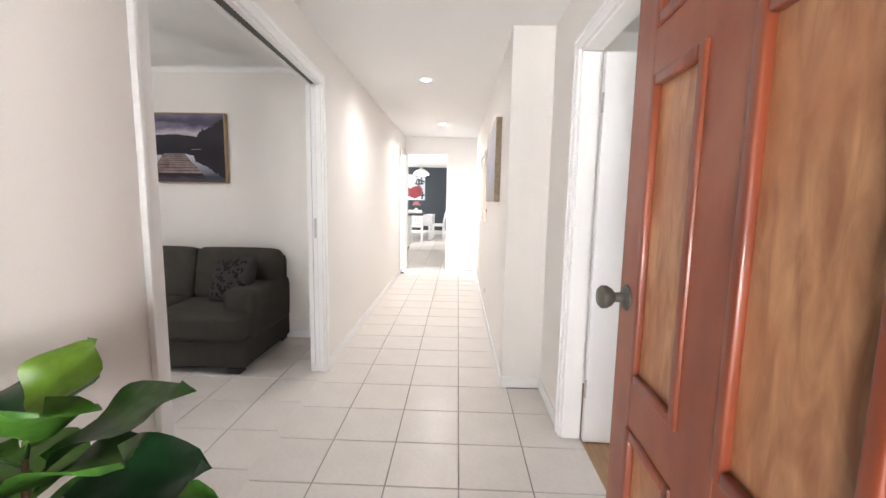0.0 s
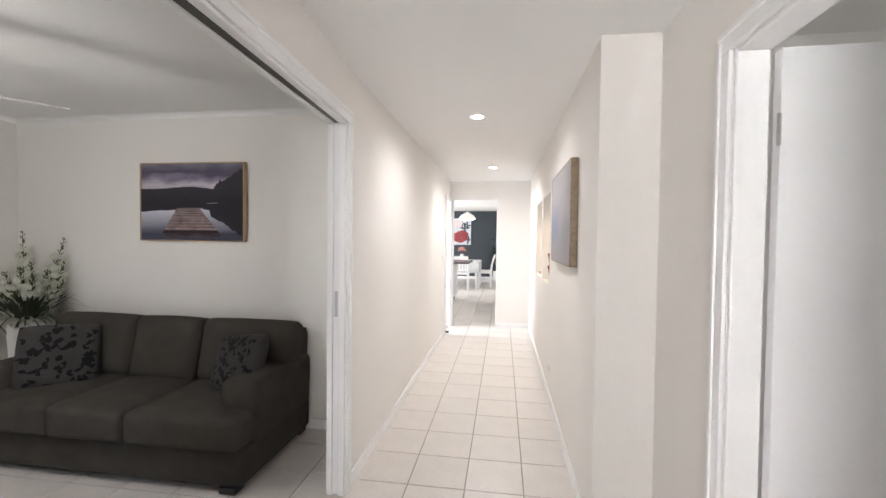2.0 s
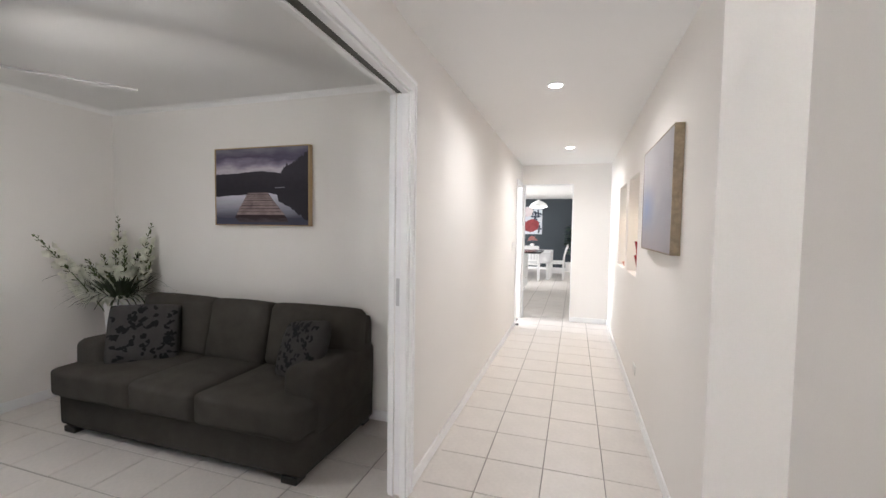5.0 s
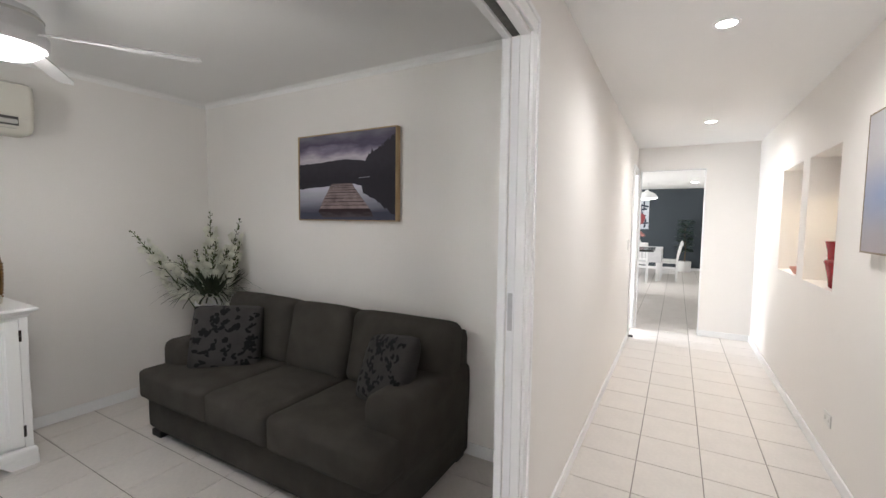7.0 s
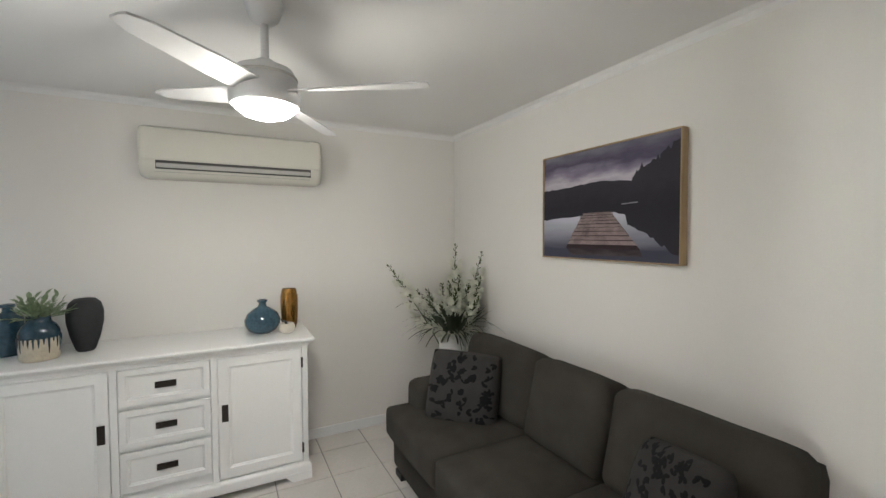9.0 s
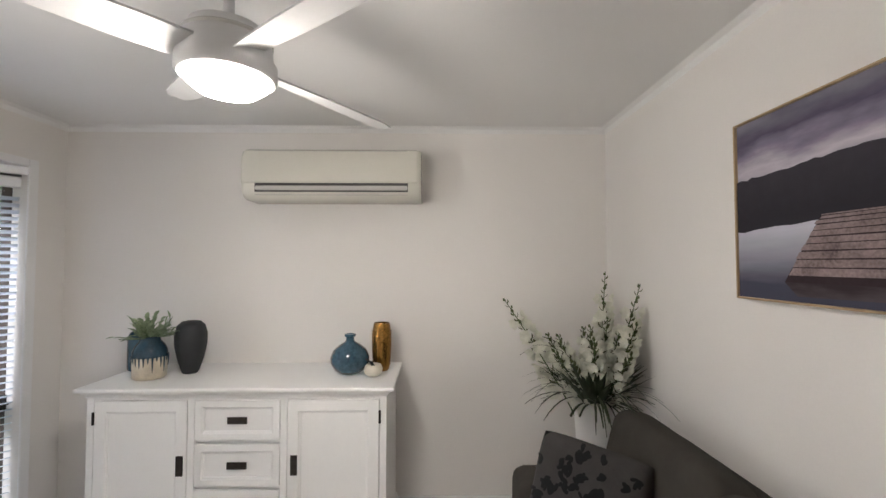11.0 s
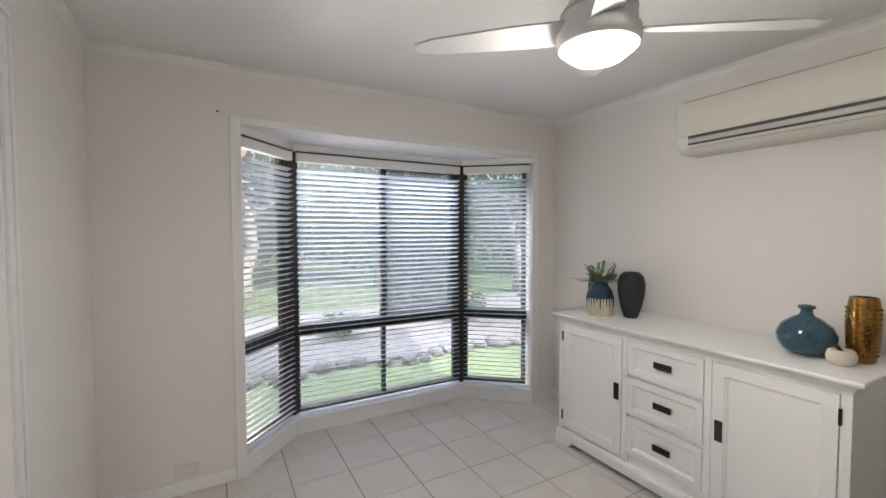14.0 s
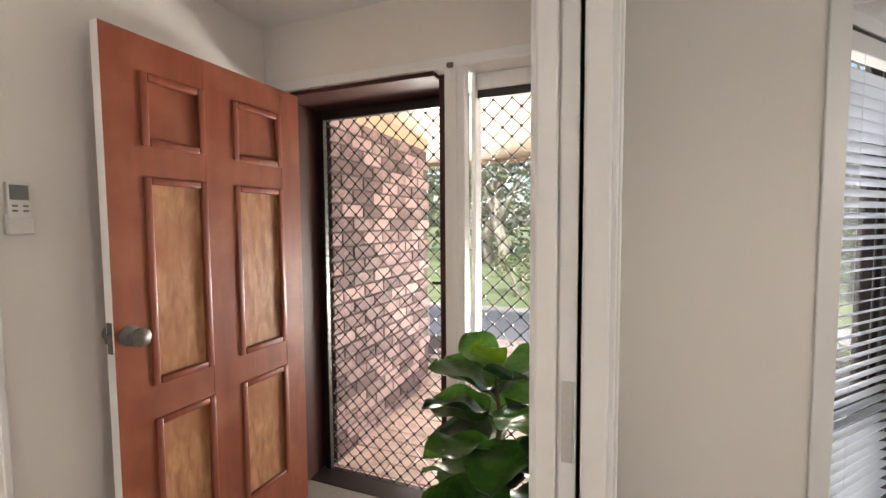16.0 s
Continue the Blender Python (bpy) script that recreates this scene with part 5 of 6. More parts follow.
# ---- lounge: ceiling fan ----
fan = thing("ceiling_fan", (-2.36, 2.45, 1.937), "white four-blade ceiling fan with lit opal lamp, at rest", "ceiling fan")
bm = bmesh.new()
lathe(bm, [(0.062, 0.423), (0.066, 0.40), (0.05, 0.355), (0.026, 0.335), (0.0, 0.335)], 32)
part("canopy", bm, FAN, fan, smooth=45)
bm = bmesh.new()
lathe(bm, [(0.014, 0.20), (0.014, 0.36)], 16)
part("downrod", bm, FAN, fan, smooth=45)
bm = bmesh.new()
lathe(bm, [(0.0, 0.045), (0.115, 0.045), (0.122, 0.055), (0.122, 0.088), (0.112, 0.10), (0.108, 0.15), (0.095, 0.175), (0.05, 0.195), (0.028, 0.21), (0.0, 0.21)], 40)
part("motor_housing", bm, FAN, fan, smooth=40)
bm = bmesh.new()
lathe(bm, [(0.108, 0.140), (0.1105, 0.143), (0.1105, 0.149), (0.107, 0.152)], 40)
part("trim_ring", bm, ACG, fan, "thin grey seam ring", smooth=40)
bm = bmesh.new()
lathe(bm, [(0.0, 0.0), (0.04, 0.003), (0.075, 0.014), (0.10, 0.034), (0.107, 0.052), (0.0, 0.053)], 40)
part("lamp_bowl", bm, GLOW, fan, "glowing opal glass bowl", smooth=50)
for ang, reach, rise in ((-38, 0.56, -0.012), (52, 0.60, -0.012), (146, 0.63, -0.005), (225, 0.50, 0.045)):
    bm = bmesh.new()
    rows = []
    for s in range(9):
        f = s / 8
        r = 0.10 + (reach - 0.10) * f
        w = 0.088 + 0.022 * min(1, f * 3) - 0.034 * f - 0.03 * max(0, f - 0.9) / 0.1
        z = 0.10 + rise * f
        tw = 0.34 - 0.26 * f
        rows.append([bm.verts.new((r, y * w / 2, z + zz + y * w / 2 * tw)) for y, zz in ((-1, 0), (0, 0.003), (1, 0), (1, -0.006), (0, -0.003), (-1, -0.006))])
    for p0, p1 in zip(rows, rows[1:]):
        for q in range(6):
            bm.faces.new((p0[q], p0[(q + 1) % 6], p1[(q + 1) % 6], p1[q]))
    bm.faces.new(rows[0]), bm.faces.new(rows[-1][::-1])
    bmesh.ops.transform(bm, matrix=Matrix.Rotation(radians(ang), 4, "Z"), verts=bm.verts)
    part("blade", bm, FAN, fan, smooth=35)
# the bowl throws most of its light down, some all round
for kind_, watts_, z_ in (("POINT", 6.5, 1.83), ("SPOT", 8.0, 1.90)):
    lamp = bpy.data.lights.new("fan_lamp", kind_)
    lamp.energy, lamp.shadow_soft_size, lamp.color = watts_, 0.09, (1.0, 0.94, 0.86)
    if kind_ == "SPOT":
        lamp.spot_size, lamp.spot_blend = radians(180), 0.3
    new("fan_lamp", lamp).location = (-2.36, 2.45, z_)

# ---- lounge: flowers in the corner ----
fv = thing("floor_vase", (-3.49, 3.84, 0), "tall white tapered floor vase with white artificial flower spikes", "vase")
bm = bmesh.new()
lathe(bm, [(0.075, 0), (0.08, 0.01), (0.085, 0.3), (0.098, 0.6), (0.108, 0.765), (0.108, 0.775), (0.10, 0.775), (0.09, 0.6), (0.0, 0.55)], 40)
part("body", bm, WHITEPOT, fv, smooth=45)
rng = random.Random(12)
spikes = ((-0.20, -0.45, 1.30, 1.0), (-0.25, 0.17, 1.452, 1.0), (0.112, 0.20, 1.395, 1.0), (-0.12, -0.16, 1.10, 0.8), (0.14, -0.05, 1.12, 0.85), (0.05, 0.12, 1.15, 0.7), (-0.22, 0.02, 1.13, 0.8), (0.22, 0.10, 1.06, 0.7), (0.02, -0.22, 1.04, 0.8), (0.10, -0.15, 1.0, 0.9), (-0.05, 0.0, 1.16, 0.9), (-0.28, -0.18, 1.08, 0.8), (0.16, 0.16, 1.2, 0.9), (-0.1, 0.12, 1.2, 0.9))
st, pe, bu, lf = bmesh.new(), bmesh.new(), bmesh.new(), bmesh.new()
for tx, ty, tz, full in spikes:
    p0, p3 = Vector((tx * 0.15, ty * 0.15, 0.62)), Vector((tx, ty, tz))
    p1 = Vector((tx * 0.35, ty * 0.35, 0.85))
    curve = [(1 - u) ** 2 * p0 + 2 * u * (1 - u) * p1 + u * u * p3 for u in [k / 12 for k in range(13)]]
    tube(st, curve, [0.0045 - 0.0002 * k for k in range(13)], 5)
    for k in range(36):
        u = 0.34 + 0.66 * k / 36
        c = (1 - u) ** 2 * p0 + 2 * u * (1 - u) * p1 + u * u * p3
        a = k * 2.4
        tang = (p3 - p1).normalized()
        o = tang.orthogonal().normalized()
        o = Matrix.Rotation(a, 3, tang) @ o
        if u < 0.90 and k % 5:
            r = 0.060 * (1.12 - 0.60 * u) * full
            cc = c + o * r * 0.9
            for j in range(5):
                dd = Matrix.Rotation(j * 1.257 + k, 3, o) @ tang
                blade(pe, cc - o * 0.006, dd + o * 0.35, o, r * 1.2, r * 1.1, -0.55, 4, 0.12)
        if u > 0.62 or k % 4 == 0:
            blade(bu, c, tang * 0.7 + o, o, 0.048 * (1.55 - u), 0.026 * (1.6 - u), 0.4, 3, 0.2)
# a few long arching grass stalks
for a, e, L in ((3.7, 0.42, 0.62), (3.9, 0.55, 0.58), (4.6, 0.25, 0.5), (0.2, 0.6, 0.5), (5.3, 0.7, 0.55)):
    q, dd = Vector((0, 0, 0.76)), Vector((math.cos(a) * math.sin(e), math.sin(a) * math.sin(e), math.cos(e)))
    pts = []
    for j in range(12):
        pts.append(q.copy())
        dd = (dd + Vector((math.cos(a) * 0.04, math.sin(a) * 0.04, -0.035 - 0.022 * j))).normalized()
        q = q + dd * L / 11
    tube(lf, pts, [0.004 - 0.0003 * j for j in range(12)], 4)
for k in range(90):
    a, e = rng.uniform(0, 6.28), rng.uniform(0.35, 1.0)
    d = Vector((math.cos(a) * math.sin(e), math.sin(a) * math.sin(e), math.cos(e)))
    L = rng.uniform(0.30, 0.52)
    n_, q, dd, w = 10, Vector((0.05 * math.cos(a), 0.05 * math.sin(a), 0.76)), d.copy(), 0.011
    prev = None
    for j in range(n_ + 1):
        side = Vector((-math.sin(a), math.cos(a), 0)) * w * (1 - j / (n_ + 1)) / 1.3
        if (q - side).x < XA + 0.03 + 3.49 or q.x < -0.36 or q.y > 0.24 or q.z < 0.74:
            break
        row = (lf.verts.new(q - side), lf.verts.new(q + side))
        if prev:
            lf.faces.new((prev[0], prev[1], row[1], row[0]))
        prev = row
        dd = (dd + Vector((0, 0, -0.17 - 0.05 * e))).normalized()
        q = q + dd * L / n_
for k in range(190):
    a = rng.uniform(0, 6.28)
    up = rng.uniform(0.7, 1.5)
    blade(lf, (0.05 * math.cos(a), 0.05 * math.sin(a), 0.74), (math.cos(a) * 0.6, math.sin(a) * 0.6, up), (0, 0, 1), rng.uniform(0.12, 0.34), rng.uniform(0.022, 0.040), 0.3, 5)
part("stem", st, GREENST, fv)
tagged(part("petals", pe, PETAL, fv, "white delphinium petals"), kind="stuff")
tagged(part("bract_foliage", bu, BUD, fv, "small olive bracts towards the tips"), kind="stuff")
tagged(part("grass_leaves", lf, GRASSBL, fv, "thin drooping dark green grass leaves"), kind="stuff")

# ---- entry: fiddle-leaf plant ----
fp = thing("fiddle_leaf_plant", (-0.47, 1.03, 0), "fiddle-leaf fig with broad glossy leaves in cream pot", "plant")
bm = bmesh.new()
lathe(bm, [(0.10, 0), (0.115, 0.01), (0.135, 0.26), (0.14, 0.30), (0.127, 0.30), (0.12, 0.27), (0.0, 0.265)], 32)
part("pot", bm, CREAMPOT, fp, smooth=45)
bm = bmesh.new()
tube(bm, [(0, 0, 0.25), (0.015, 0.01, 0.5), (-0.01, 0.0, 0.75), (0.01, -0.01, 0.87)], [0.014, 0.012, 0.009, 0.004], 8)
part("trunk", bm, STEM, fp, smooth=True)


def fiddle(L, W, seed):
    """One broad wavy leaf, lying along +x, with a raised midrib and rolled edges."""
    rg = random.Random(seed)
    bm = bmesh.new()
    nx, ny = 12, 8
    ph = rg.uniform(0, 6)
    g = []
    for i in range(nx + 1):
        u = i / nx
        w = W * (math.sin(math.pi * u ** 0.8) ** 0.55) * (0.72 + 0.42 * u) if 0 < u < 1 else 0.004
        row = []
        for j in range(ny + 1):
            v = 2 * j / ny - 1
            z = 0.10 * L * (v * v) * 0.9 - 0.32 * L * u * u + 0.014 * math.sin(9 * u + ph + 2.0 * v) * abs(v) + 0.006 * math.sin(38 * u) * (1 - abs(v)) * abs(v) * 3
            row.append(bm.verts.new((0.04 + L * u, v * w / 2, z)))
        g.append(row)
    for i in range(nx):
        for j in range(ny):
            bm.faces.new((g[i][j], g[i + 1][j], g[i + 1][j + 1], g[i][j + 1]))
    tube(bm, [(0, 0, 0), (0.04, 0, 0.004)], 0.003, 5)
    return bm


rng = random.Random(31)
LEAVES = ((0.36, 235, 20, 0.25), (0.40, 300, 10, 0.26), (0.45, 20, 15, 0.25), (0.48, 160, 5, 0.24), (0.54, 260, 25, 0.27), (0.58, 335, 10, 0.26), (0.62, 80, 15, 0.25),
          (0.66, 200, 20, 0.25), (0.70, 305, 5, 0.27), (0.74, 40, 20, 0.25), (0.78, 255, 10, 0.26), (0.82, 350, 20, 0.25), (0.85, 140, 20, 0.24), (0.88, 290, 30, 0.25), (0.92, 30, 40, 0.24), (0.95, 215, 35, 0.22), (0.96, 120, 40, 0.20), (0.97, 330, 50, 0.19), (0.99, 70, 62, 0.15),
          (0.44, 80, 0, 0.25), (0.50, 225, 12, 0.26), (0.56, 30, 10, 0.26), (0.60, 290, 0, 0.27), (0.64, 0, 8, 0.26), (0.68, 240, 8, 0.26), (0.72, 340, 12, 0.26), (0.76, 100, 12, 0.25), (0.80, 310, 18, 0.26), (0.84, 20, 25, 0.24), (0.87, 230, 25, 0.24), (0.90, 345, 40, 0.23))
for k, (z, az, el, L) in enumerate(LEAVES):
    young = z > 0.985
    # lowest leaves and every third one take the darker green
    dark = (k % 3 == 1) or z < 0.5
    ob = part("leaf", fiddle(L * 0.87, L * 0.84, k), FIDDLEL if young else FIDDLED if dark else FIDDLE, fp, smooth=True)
    ob.matrix_local = pose(0, 0, z - 0.10, 0, 0, az) @ pose(0, 0, 0, rng.uniform(-18, 18), -el, 0)

# ---- entry: remote control ----
rc = thing("remote_control", (XR, 1.675, 1.372), "white remote control in a wall cradle", "remote control")
part("cradle", boxes((-0.016, 0, -0.03, 0.03, 0, 0.055), (-0.026, -0.016, -0.03, 0.03, 0, 0.045), bevel=0.003), REMOTE, rc)
part("remote_body", boxes((-0.021, -0.001, -0.026, 0.026, 0.03, 0.148), bevel=0.004), REMOTE, rc, smooth=30)
part("display", boxes((-0.0225, -0.0205, -0.021, 0.021, 0.098, 0.14)), LCD, rc, "grey display")
part("keys", boxes(*[(-0.0232, -0.0205, y, y + 0.012, z, z + 0.006) for y in (-0.019, 0.005) for z in (0.064, 0.078)]), LCD, rc, "small keys")

# ---- hallway ----
art = thing("framed_canvas", (XP - 0.001, 4.145, 1.585), "large abstract canvas in soft greys and blue, slim oak frame", "picture")
W2, H2 = 0.455, 0.32
part("frame", boxes((-0.045, 0, -W2, -W2 + 0.007, -H2, H2), (-0.045, 0, W2 - 0.007, W2, -H2, H2), (-0.045, 0, -W2 + 0.007, W2 - 0.007, -H2, -H2 + 0.007), (-0.045, 0, -W2 + 0.007, W2 - 0.007, H2 - 0.007, H2), bevel=0.001), wood_mat("aged_oak", (0.17, 0.125, 0.075), (0.27, 0.205, 0.13), 0.5, (30, 3, 30)), art, "brown oak frame")
hazy = mat("hazy_canvas", (0.50, 0.51, 0.55), 0.7, vary=0.05, scale=2.5, fine=160, bump=0.03, spec=0.2)
n, l = hazy.node_tree.nodes, hazy.node_tree.links
co, sep, rp, ns, ad = n.new("ShaderNodeTexCoord"), n.new("ShaderNodeSeparateXYZ"), n.new("ShaderNodeValToRGB"), n.new("ShaderNodeTexNoise"), n.new("ShaderNodeMath")
ns.inputs["Scale"].default_value = 5.0
ad.operation = "MULTIPLY_ADD"
ad.inputs[1].default_value = 0.45
l.new(co.outputs["Generated"], sep.inputs[0])
l.new(co.outputs["Object"], ns.inputs["Vector"])
l.new(ns.outputs["Fac"], ad.inputs[0])
l.new(sep.outputs["Z"], ad.inputs[2])
rp.color_ramp.elements.new(0.5), rp.color_ramp.elements.new(0.7)
for e, (pos, c) in zip(sorted(rp.color_ramp.elements, key=lambda q: q.position),
                       ((0.2, (0.33, 0.30, 0.31)), (0.52, (0.30, 0.295, 0.325)), (0.72, (0.35, 0.335, 0.355)), (1.0, (0.39, 0.375, 0.39)))):
    e.position, e.color = pos, (*c, 1)
l.new(ad.outputs[0], rp.inputs["Fac"])
# a soft blue smear towards one side of the print
at_, rad_, mx_ = n.new("ShaderNodeMapping"), n.new("ShaderNodeTexGradient"), n.new("ShaderNodeMix")
at_.inputs["Location"].default_value, at_.inputs["Scale"].default_value = (0, -0.85, 0.35), (0, 3.0, 6.0)
rad_.gradient_type, mx_.data_type = "SPHERICAL", "RGBA"
mx_.inputs["B"].default_value = (0.22, 0.26, 0.38, 1)
l.new(co.outputs["Object"], at_.inputs["Vector"])
l.new(at_.outputs[0], rad_.inputs["Vector"])
l.new(rad_.outputs["Fac"], mx_.inputs["Factor"])
l.new(rp.outputs["Color"], mx_.inputs["A"])
l.new(mx_.outputs["Result"], n["Principled BSDF"].inputs["Base Color"])
part("canvas", boxes((-0.0435, -0.004, -W2 + 0.008, W2 - 0.008, -H2 + 0.008, H2 - 0.008)), hazy, art, "hazy grey-blue abstract print")

for y in (4.38, 6.62):
    x = -0.12 if y < 5 else -0.05
    d = thing("downlight", (x, y, H), "round white recessed ceiling downlight, lit", "downlight", 0, "downlights of the hallway")
    bm = bmesh.new()
    lathe(bm, [(0.042, 0.0), (0.060, 0.0), (0.060, -0.004), (0.045, -0.007), (0.042, -0.003)], 32)
    part("bezel", bm, TRIM, d, smooth=40)
    bm = bmesh.new()
    lathe(bm, [(0.042, -0.001), (0.042, -0.0035), (0.0, -0.0045)], 32)
    part("lens", bm, LED, d, "glowing lens")
    sp = bpy.data.lights.new("downlight_beam", "SPOT")
    sp.energy, sp.spot_size, sp.spot_blend, sp.shadow_soft_size, sp.color = 34 if y < 5 else 46, radians(170), 1.0, 0.08, (1.0, 0.955, 0.91)
    so = new("downlight_beam", sp)
    so.location = (x, y, H - 0.03)
for a, b in NI:
    sp = bpy.data.lights.new("niche_light", "SPOT")
    sp.energy, sp.spot_size, sp.spot_blend, sp.shadow_soft_size, sp.color = 6.0, radians(120), 0.8, 0.02, (1.0, 0.78, 0.50)
    so = new("niche_light", sp)
    so.location = (0.63, (a + b) / 2, 1.855)
    d = thing("niche_lamp", (0.63, (a + b) / 2, 1.87), "tiny warm lamp in the niche's top", "lamp", 0, "lamps of the niches")
    bm = bmesh.new()
    lathe(bm, [(0.022, 0.0), (0.022, -0.005), (0.016, -0.007), (0.0, -0.007)], 20)
    part("bezel", bm, TRIM, d)

# red jugs in the near niche
ju = thing("red_vase", (0.61, 5.33, 1.0), "tall glossy red ceramic vase of stacked jug forms", "vase")
bm = bmesh.new()
lathe(bm, [(0.05, 0), (0.06, 0.01), (0.068, 0.08), (0.082, 0.15), (0.088, 0.165), (0.082, 0.175), (0.070, 0.18), (0.074, 0.23), (0.084, 0.28), (0.088, 0.292), (0.08, 0.292), (0.07, 0.26), (0.0, 0.24)], 36)
part("body", bm, REDG, ju, smooth=40)
for z, r in ((0.06, 0.072), (0.17, 0.082)):
    bm = bmesh.new()
    tube(bm, [(0, -r, z + 0.075), (0, -r - 0.03, z + 0.065), (0, -r - 0.035, z + 0.03), (0, -r - 0.005, z)], 0.009, 8)
    part("handle", bm, REDG, ju, smooth=True)
di = thing("pink_dish", (0.60, 6.16, 1.0), "small pink ceramic dish in the far niche", "dish")
bm = bmesh.new()
lathe(bm, [(0.05, 0), (0.06, 0.005), (0.085, 0.05), (0.088, 0.058), (0.08, 0.056), (0.055, 0.014), (0.0, 0.012)], 32)
part("body", bm, mat("pink_glaze", (0.55, 0.27, 0.21), 0.4, vary=0.1), di, smooth=45)


def plate(name, at, axis, label, w=0.072, h=0.115, holes=2):
    t = thing(name, at, label, name.replace("_", " "), axis)
    part("face_plate", boxes((-w / 2, w / 2, -0.008, 0, -h / 2, h / 2), bevel=0.003), REMOTE, t)
    part("rockers", boxes(*[(-w / 2 + (k + 0.5) * w / holes - 0.006, -w / 2 + (k + 0.5) * w / holes + 0.006, -0.011, -0.007, -0.012, 0.012) for k in range(holes)], bevel=0.002), REMOTE, t)


plate("light_switch", (XL, 7.0, 1.15), 90, "white light switch on the hallway wall", 0.072, 0.115, 1)
plate("power_outlet", (XP, 5.02, 0.28), -90, "white power outlet low on the hallway wall", 0.115, 0.072, 2)
plate("power_outlet", (-1.18, YF, 0.125), 180, "white power outlet low beside the bay window", 0.115, 0.072, 2)

# ---- kitchen and dining room ----
fr = thing("refrigerator", (0.14, 9.0, 0), "tall stainless steel refrigerator beside the kitchen wall", "refrigerator")
part("body", boxes((0.06, 0.68, 0, 0.78, 0.05, 1.66), bevel=0.006), STEEL, fr)
part("door", boxes((0, 0.056, 0.004, 0.776, 0.56, 1.66), bevel=0.012), STEEL, fr)
part("freezer_drawer", boxes((0, 0.056, 0.004, 0.776, 0.08, 0.55), bevel=0.012), STEEL, fr)
part("handle", boxes((-0.035, -0.015, 0.06, 0.08, 0.70, 1.35), (-0.02, 0.0, 0.06, 0.08, 0.72, 0.75), (-0.02, 0.0, 0.06, 0.08, 1.30, 1.33), bevel=0.004), CHROME, fr)
part("foot_grille", boxes((0.03, 0.68, 0.02, 0.76, 0, 0.05)), ACD, fr)

kb = thing("kitchen_bench", (-1.0, 10.4, 0), "white kitchen bench unit with drawers", "kitchen bench")
part("body", boxes((-2.2, 0, 0.0, 0.75, 0.1, 0.87), bevel=0.003), CHAIRW, kb)
part("kick_board", boxes((-2.2, -0.04, 0.03, 0.72, 0, 0.1)), ACD, kb)
for z0, z1 in ((0.12, 0.36), (0.37, 0.60), (0.61, 0.85)):
    dr = part("drawer", boxes((0.002, 0.02, 0.02, 0.73, z0, z1), bevel=0.003), CHAIRW, kb)
    part("handle", boxes((0.022, 0.034, 0.25, 0.5, z1 - 0.05, z1 - 0.038)), CHROME, dr)
bt = thing("benchtop", (-1.0, 10.4, 0.871), "dark polished stone benchtop with overhang", "benchtop")
part("slab", boxes((-2.25, 0.36, -0.03, 1.05, 0, 0.035), bevel=0.004), BENCHT, bt)

TX, TY = -1.05, 13.9
dt = thing("dining_table", (TX, TY, 0), "white painted dining table under the pendant lamp", "table")
part("tabletop", boxes((-0.45, 0.45, -0.8, 0.8, 0.72, 0.755), bevel=0.006), CHAIRW, dt)
for sx in (-1, 1):
    for sy in (-1, 1):
        part("leg", boxes((sx * 0.39 - 0.035, sx * 0.39 + 0.035, sy * 0.72 - 0.035, sy * 0.72 + 0.035, 0, 0.72), bevel=0.004), CHAIRW, dt)
part("apron", boxes((-0.38, 0.38, -0.72, 0.72, 0.64, 0.72)), CHAIRW, dt)
tcl = thing("tablecloth", (TX, TY, 0.757), "pale grey tablecloth hanging down the table's sides", "tablecloth")
part("cloth", boxes((-0.46, 0.46, -0.81, 0.81, 0, 0.004), (0.46, 0.466, -0.81, 0.81, -0.30, 0.003), (-0.466, -0.46, -0.81, 0.81, -0.30, 0.003), (-0.46, 0.46, -0.816, -0.81, -0.30, 0.003), (-0.46, 0.46, 0.81, 0.816, -0.30, 0.003), bevel=0.0015), CLOTH, tcl)


def chair():
    c = thing("dining_chair", (TX, TY - 1.02, 0), "white painted dining chair with slatted back", "chair", 0, "chairs round the table")
    part("seat", boxes((-0.21, 0.21, -0.21, 0.21, 0.43, 0.46), bevel=0.008), CHAIRW, c)
    for sx in (-1, 1):
        part("leg", boxes((sx * 0.18 - 0.02, sx * 0.18 + 0.02, 0.15, 0.19, 0, 0.43), bevel=0.003), CHAIRW, c)
        bm = bmesh.new()
        vs = box(bm, sx * 0.18 - 0.02, sx * 0.18 + 0.02, -0.20, -0.16, 0, 0.95)
        bmesh.ops.subdivide_edges(bm, edges=[e for e in bm.edges if abs(e.verts[0].co.z - e.verts[1].co.z) > 0.5], cuts=5)
        for v_ in bm.verts:
            v_.co.y -= 0.10 * max(0, (v_.co.z - 0.45) / 0.5) ** 1.6
        part("back_post", bm, CHAIRW, c)
    part("top_rail", boxes((-0.16, 0.16, -0.30, -0.27, 0.86, 0.95), bevel=0.006), CHAIRW, c)
    part("lower_rail", boxes((-0.16, 0.16, -0.215, -0.19, 0.54, 0.58), bevel=0.004), CHAIRW, c)
    for k in range(4):
        bm = boxes((-0.12 + 0.08 * k - 0.012, -0.12 + 0.08 * k + 0.012, -0.012, 0.0, 0, 0.295))
        bmesh.ops.transform(bm, matrix=pose(0, -0.195, 0.57, 14), verts=bm.verts)
        part("slat", bm, CHAIRW, c)
    for sx in (-1, 1):
        part("stretcher", boxes((sx * 0.18 - 0.01, sx * 0.18 + 0.01, -0.16, 0.15, 0.18, 0.205)), CHAIRW, c)
    return c


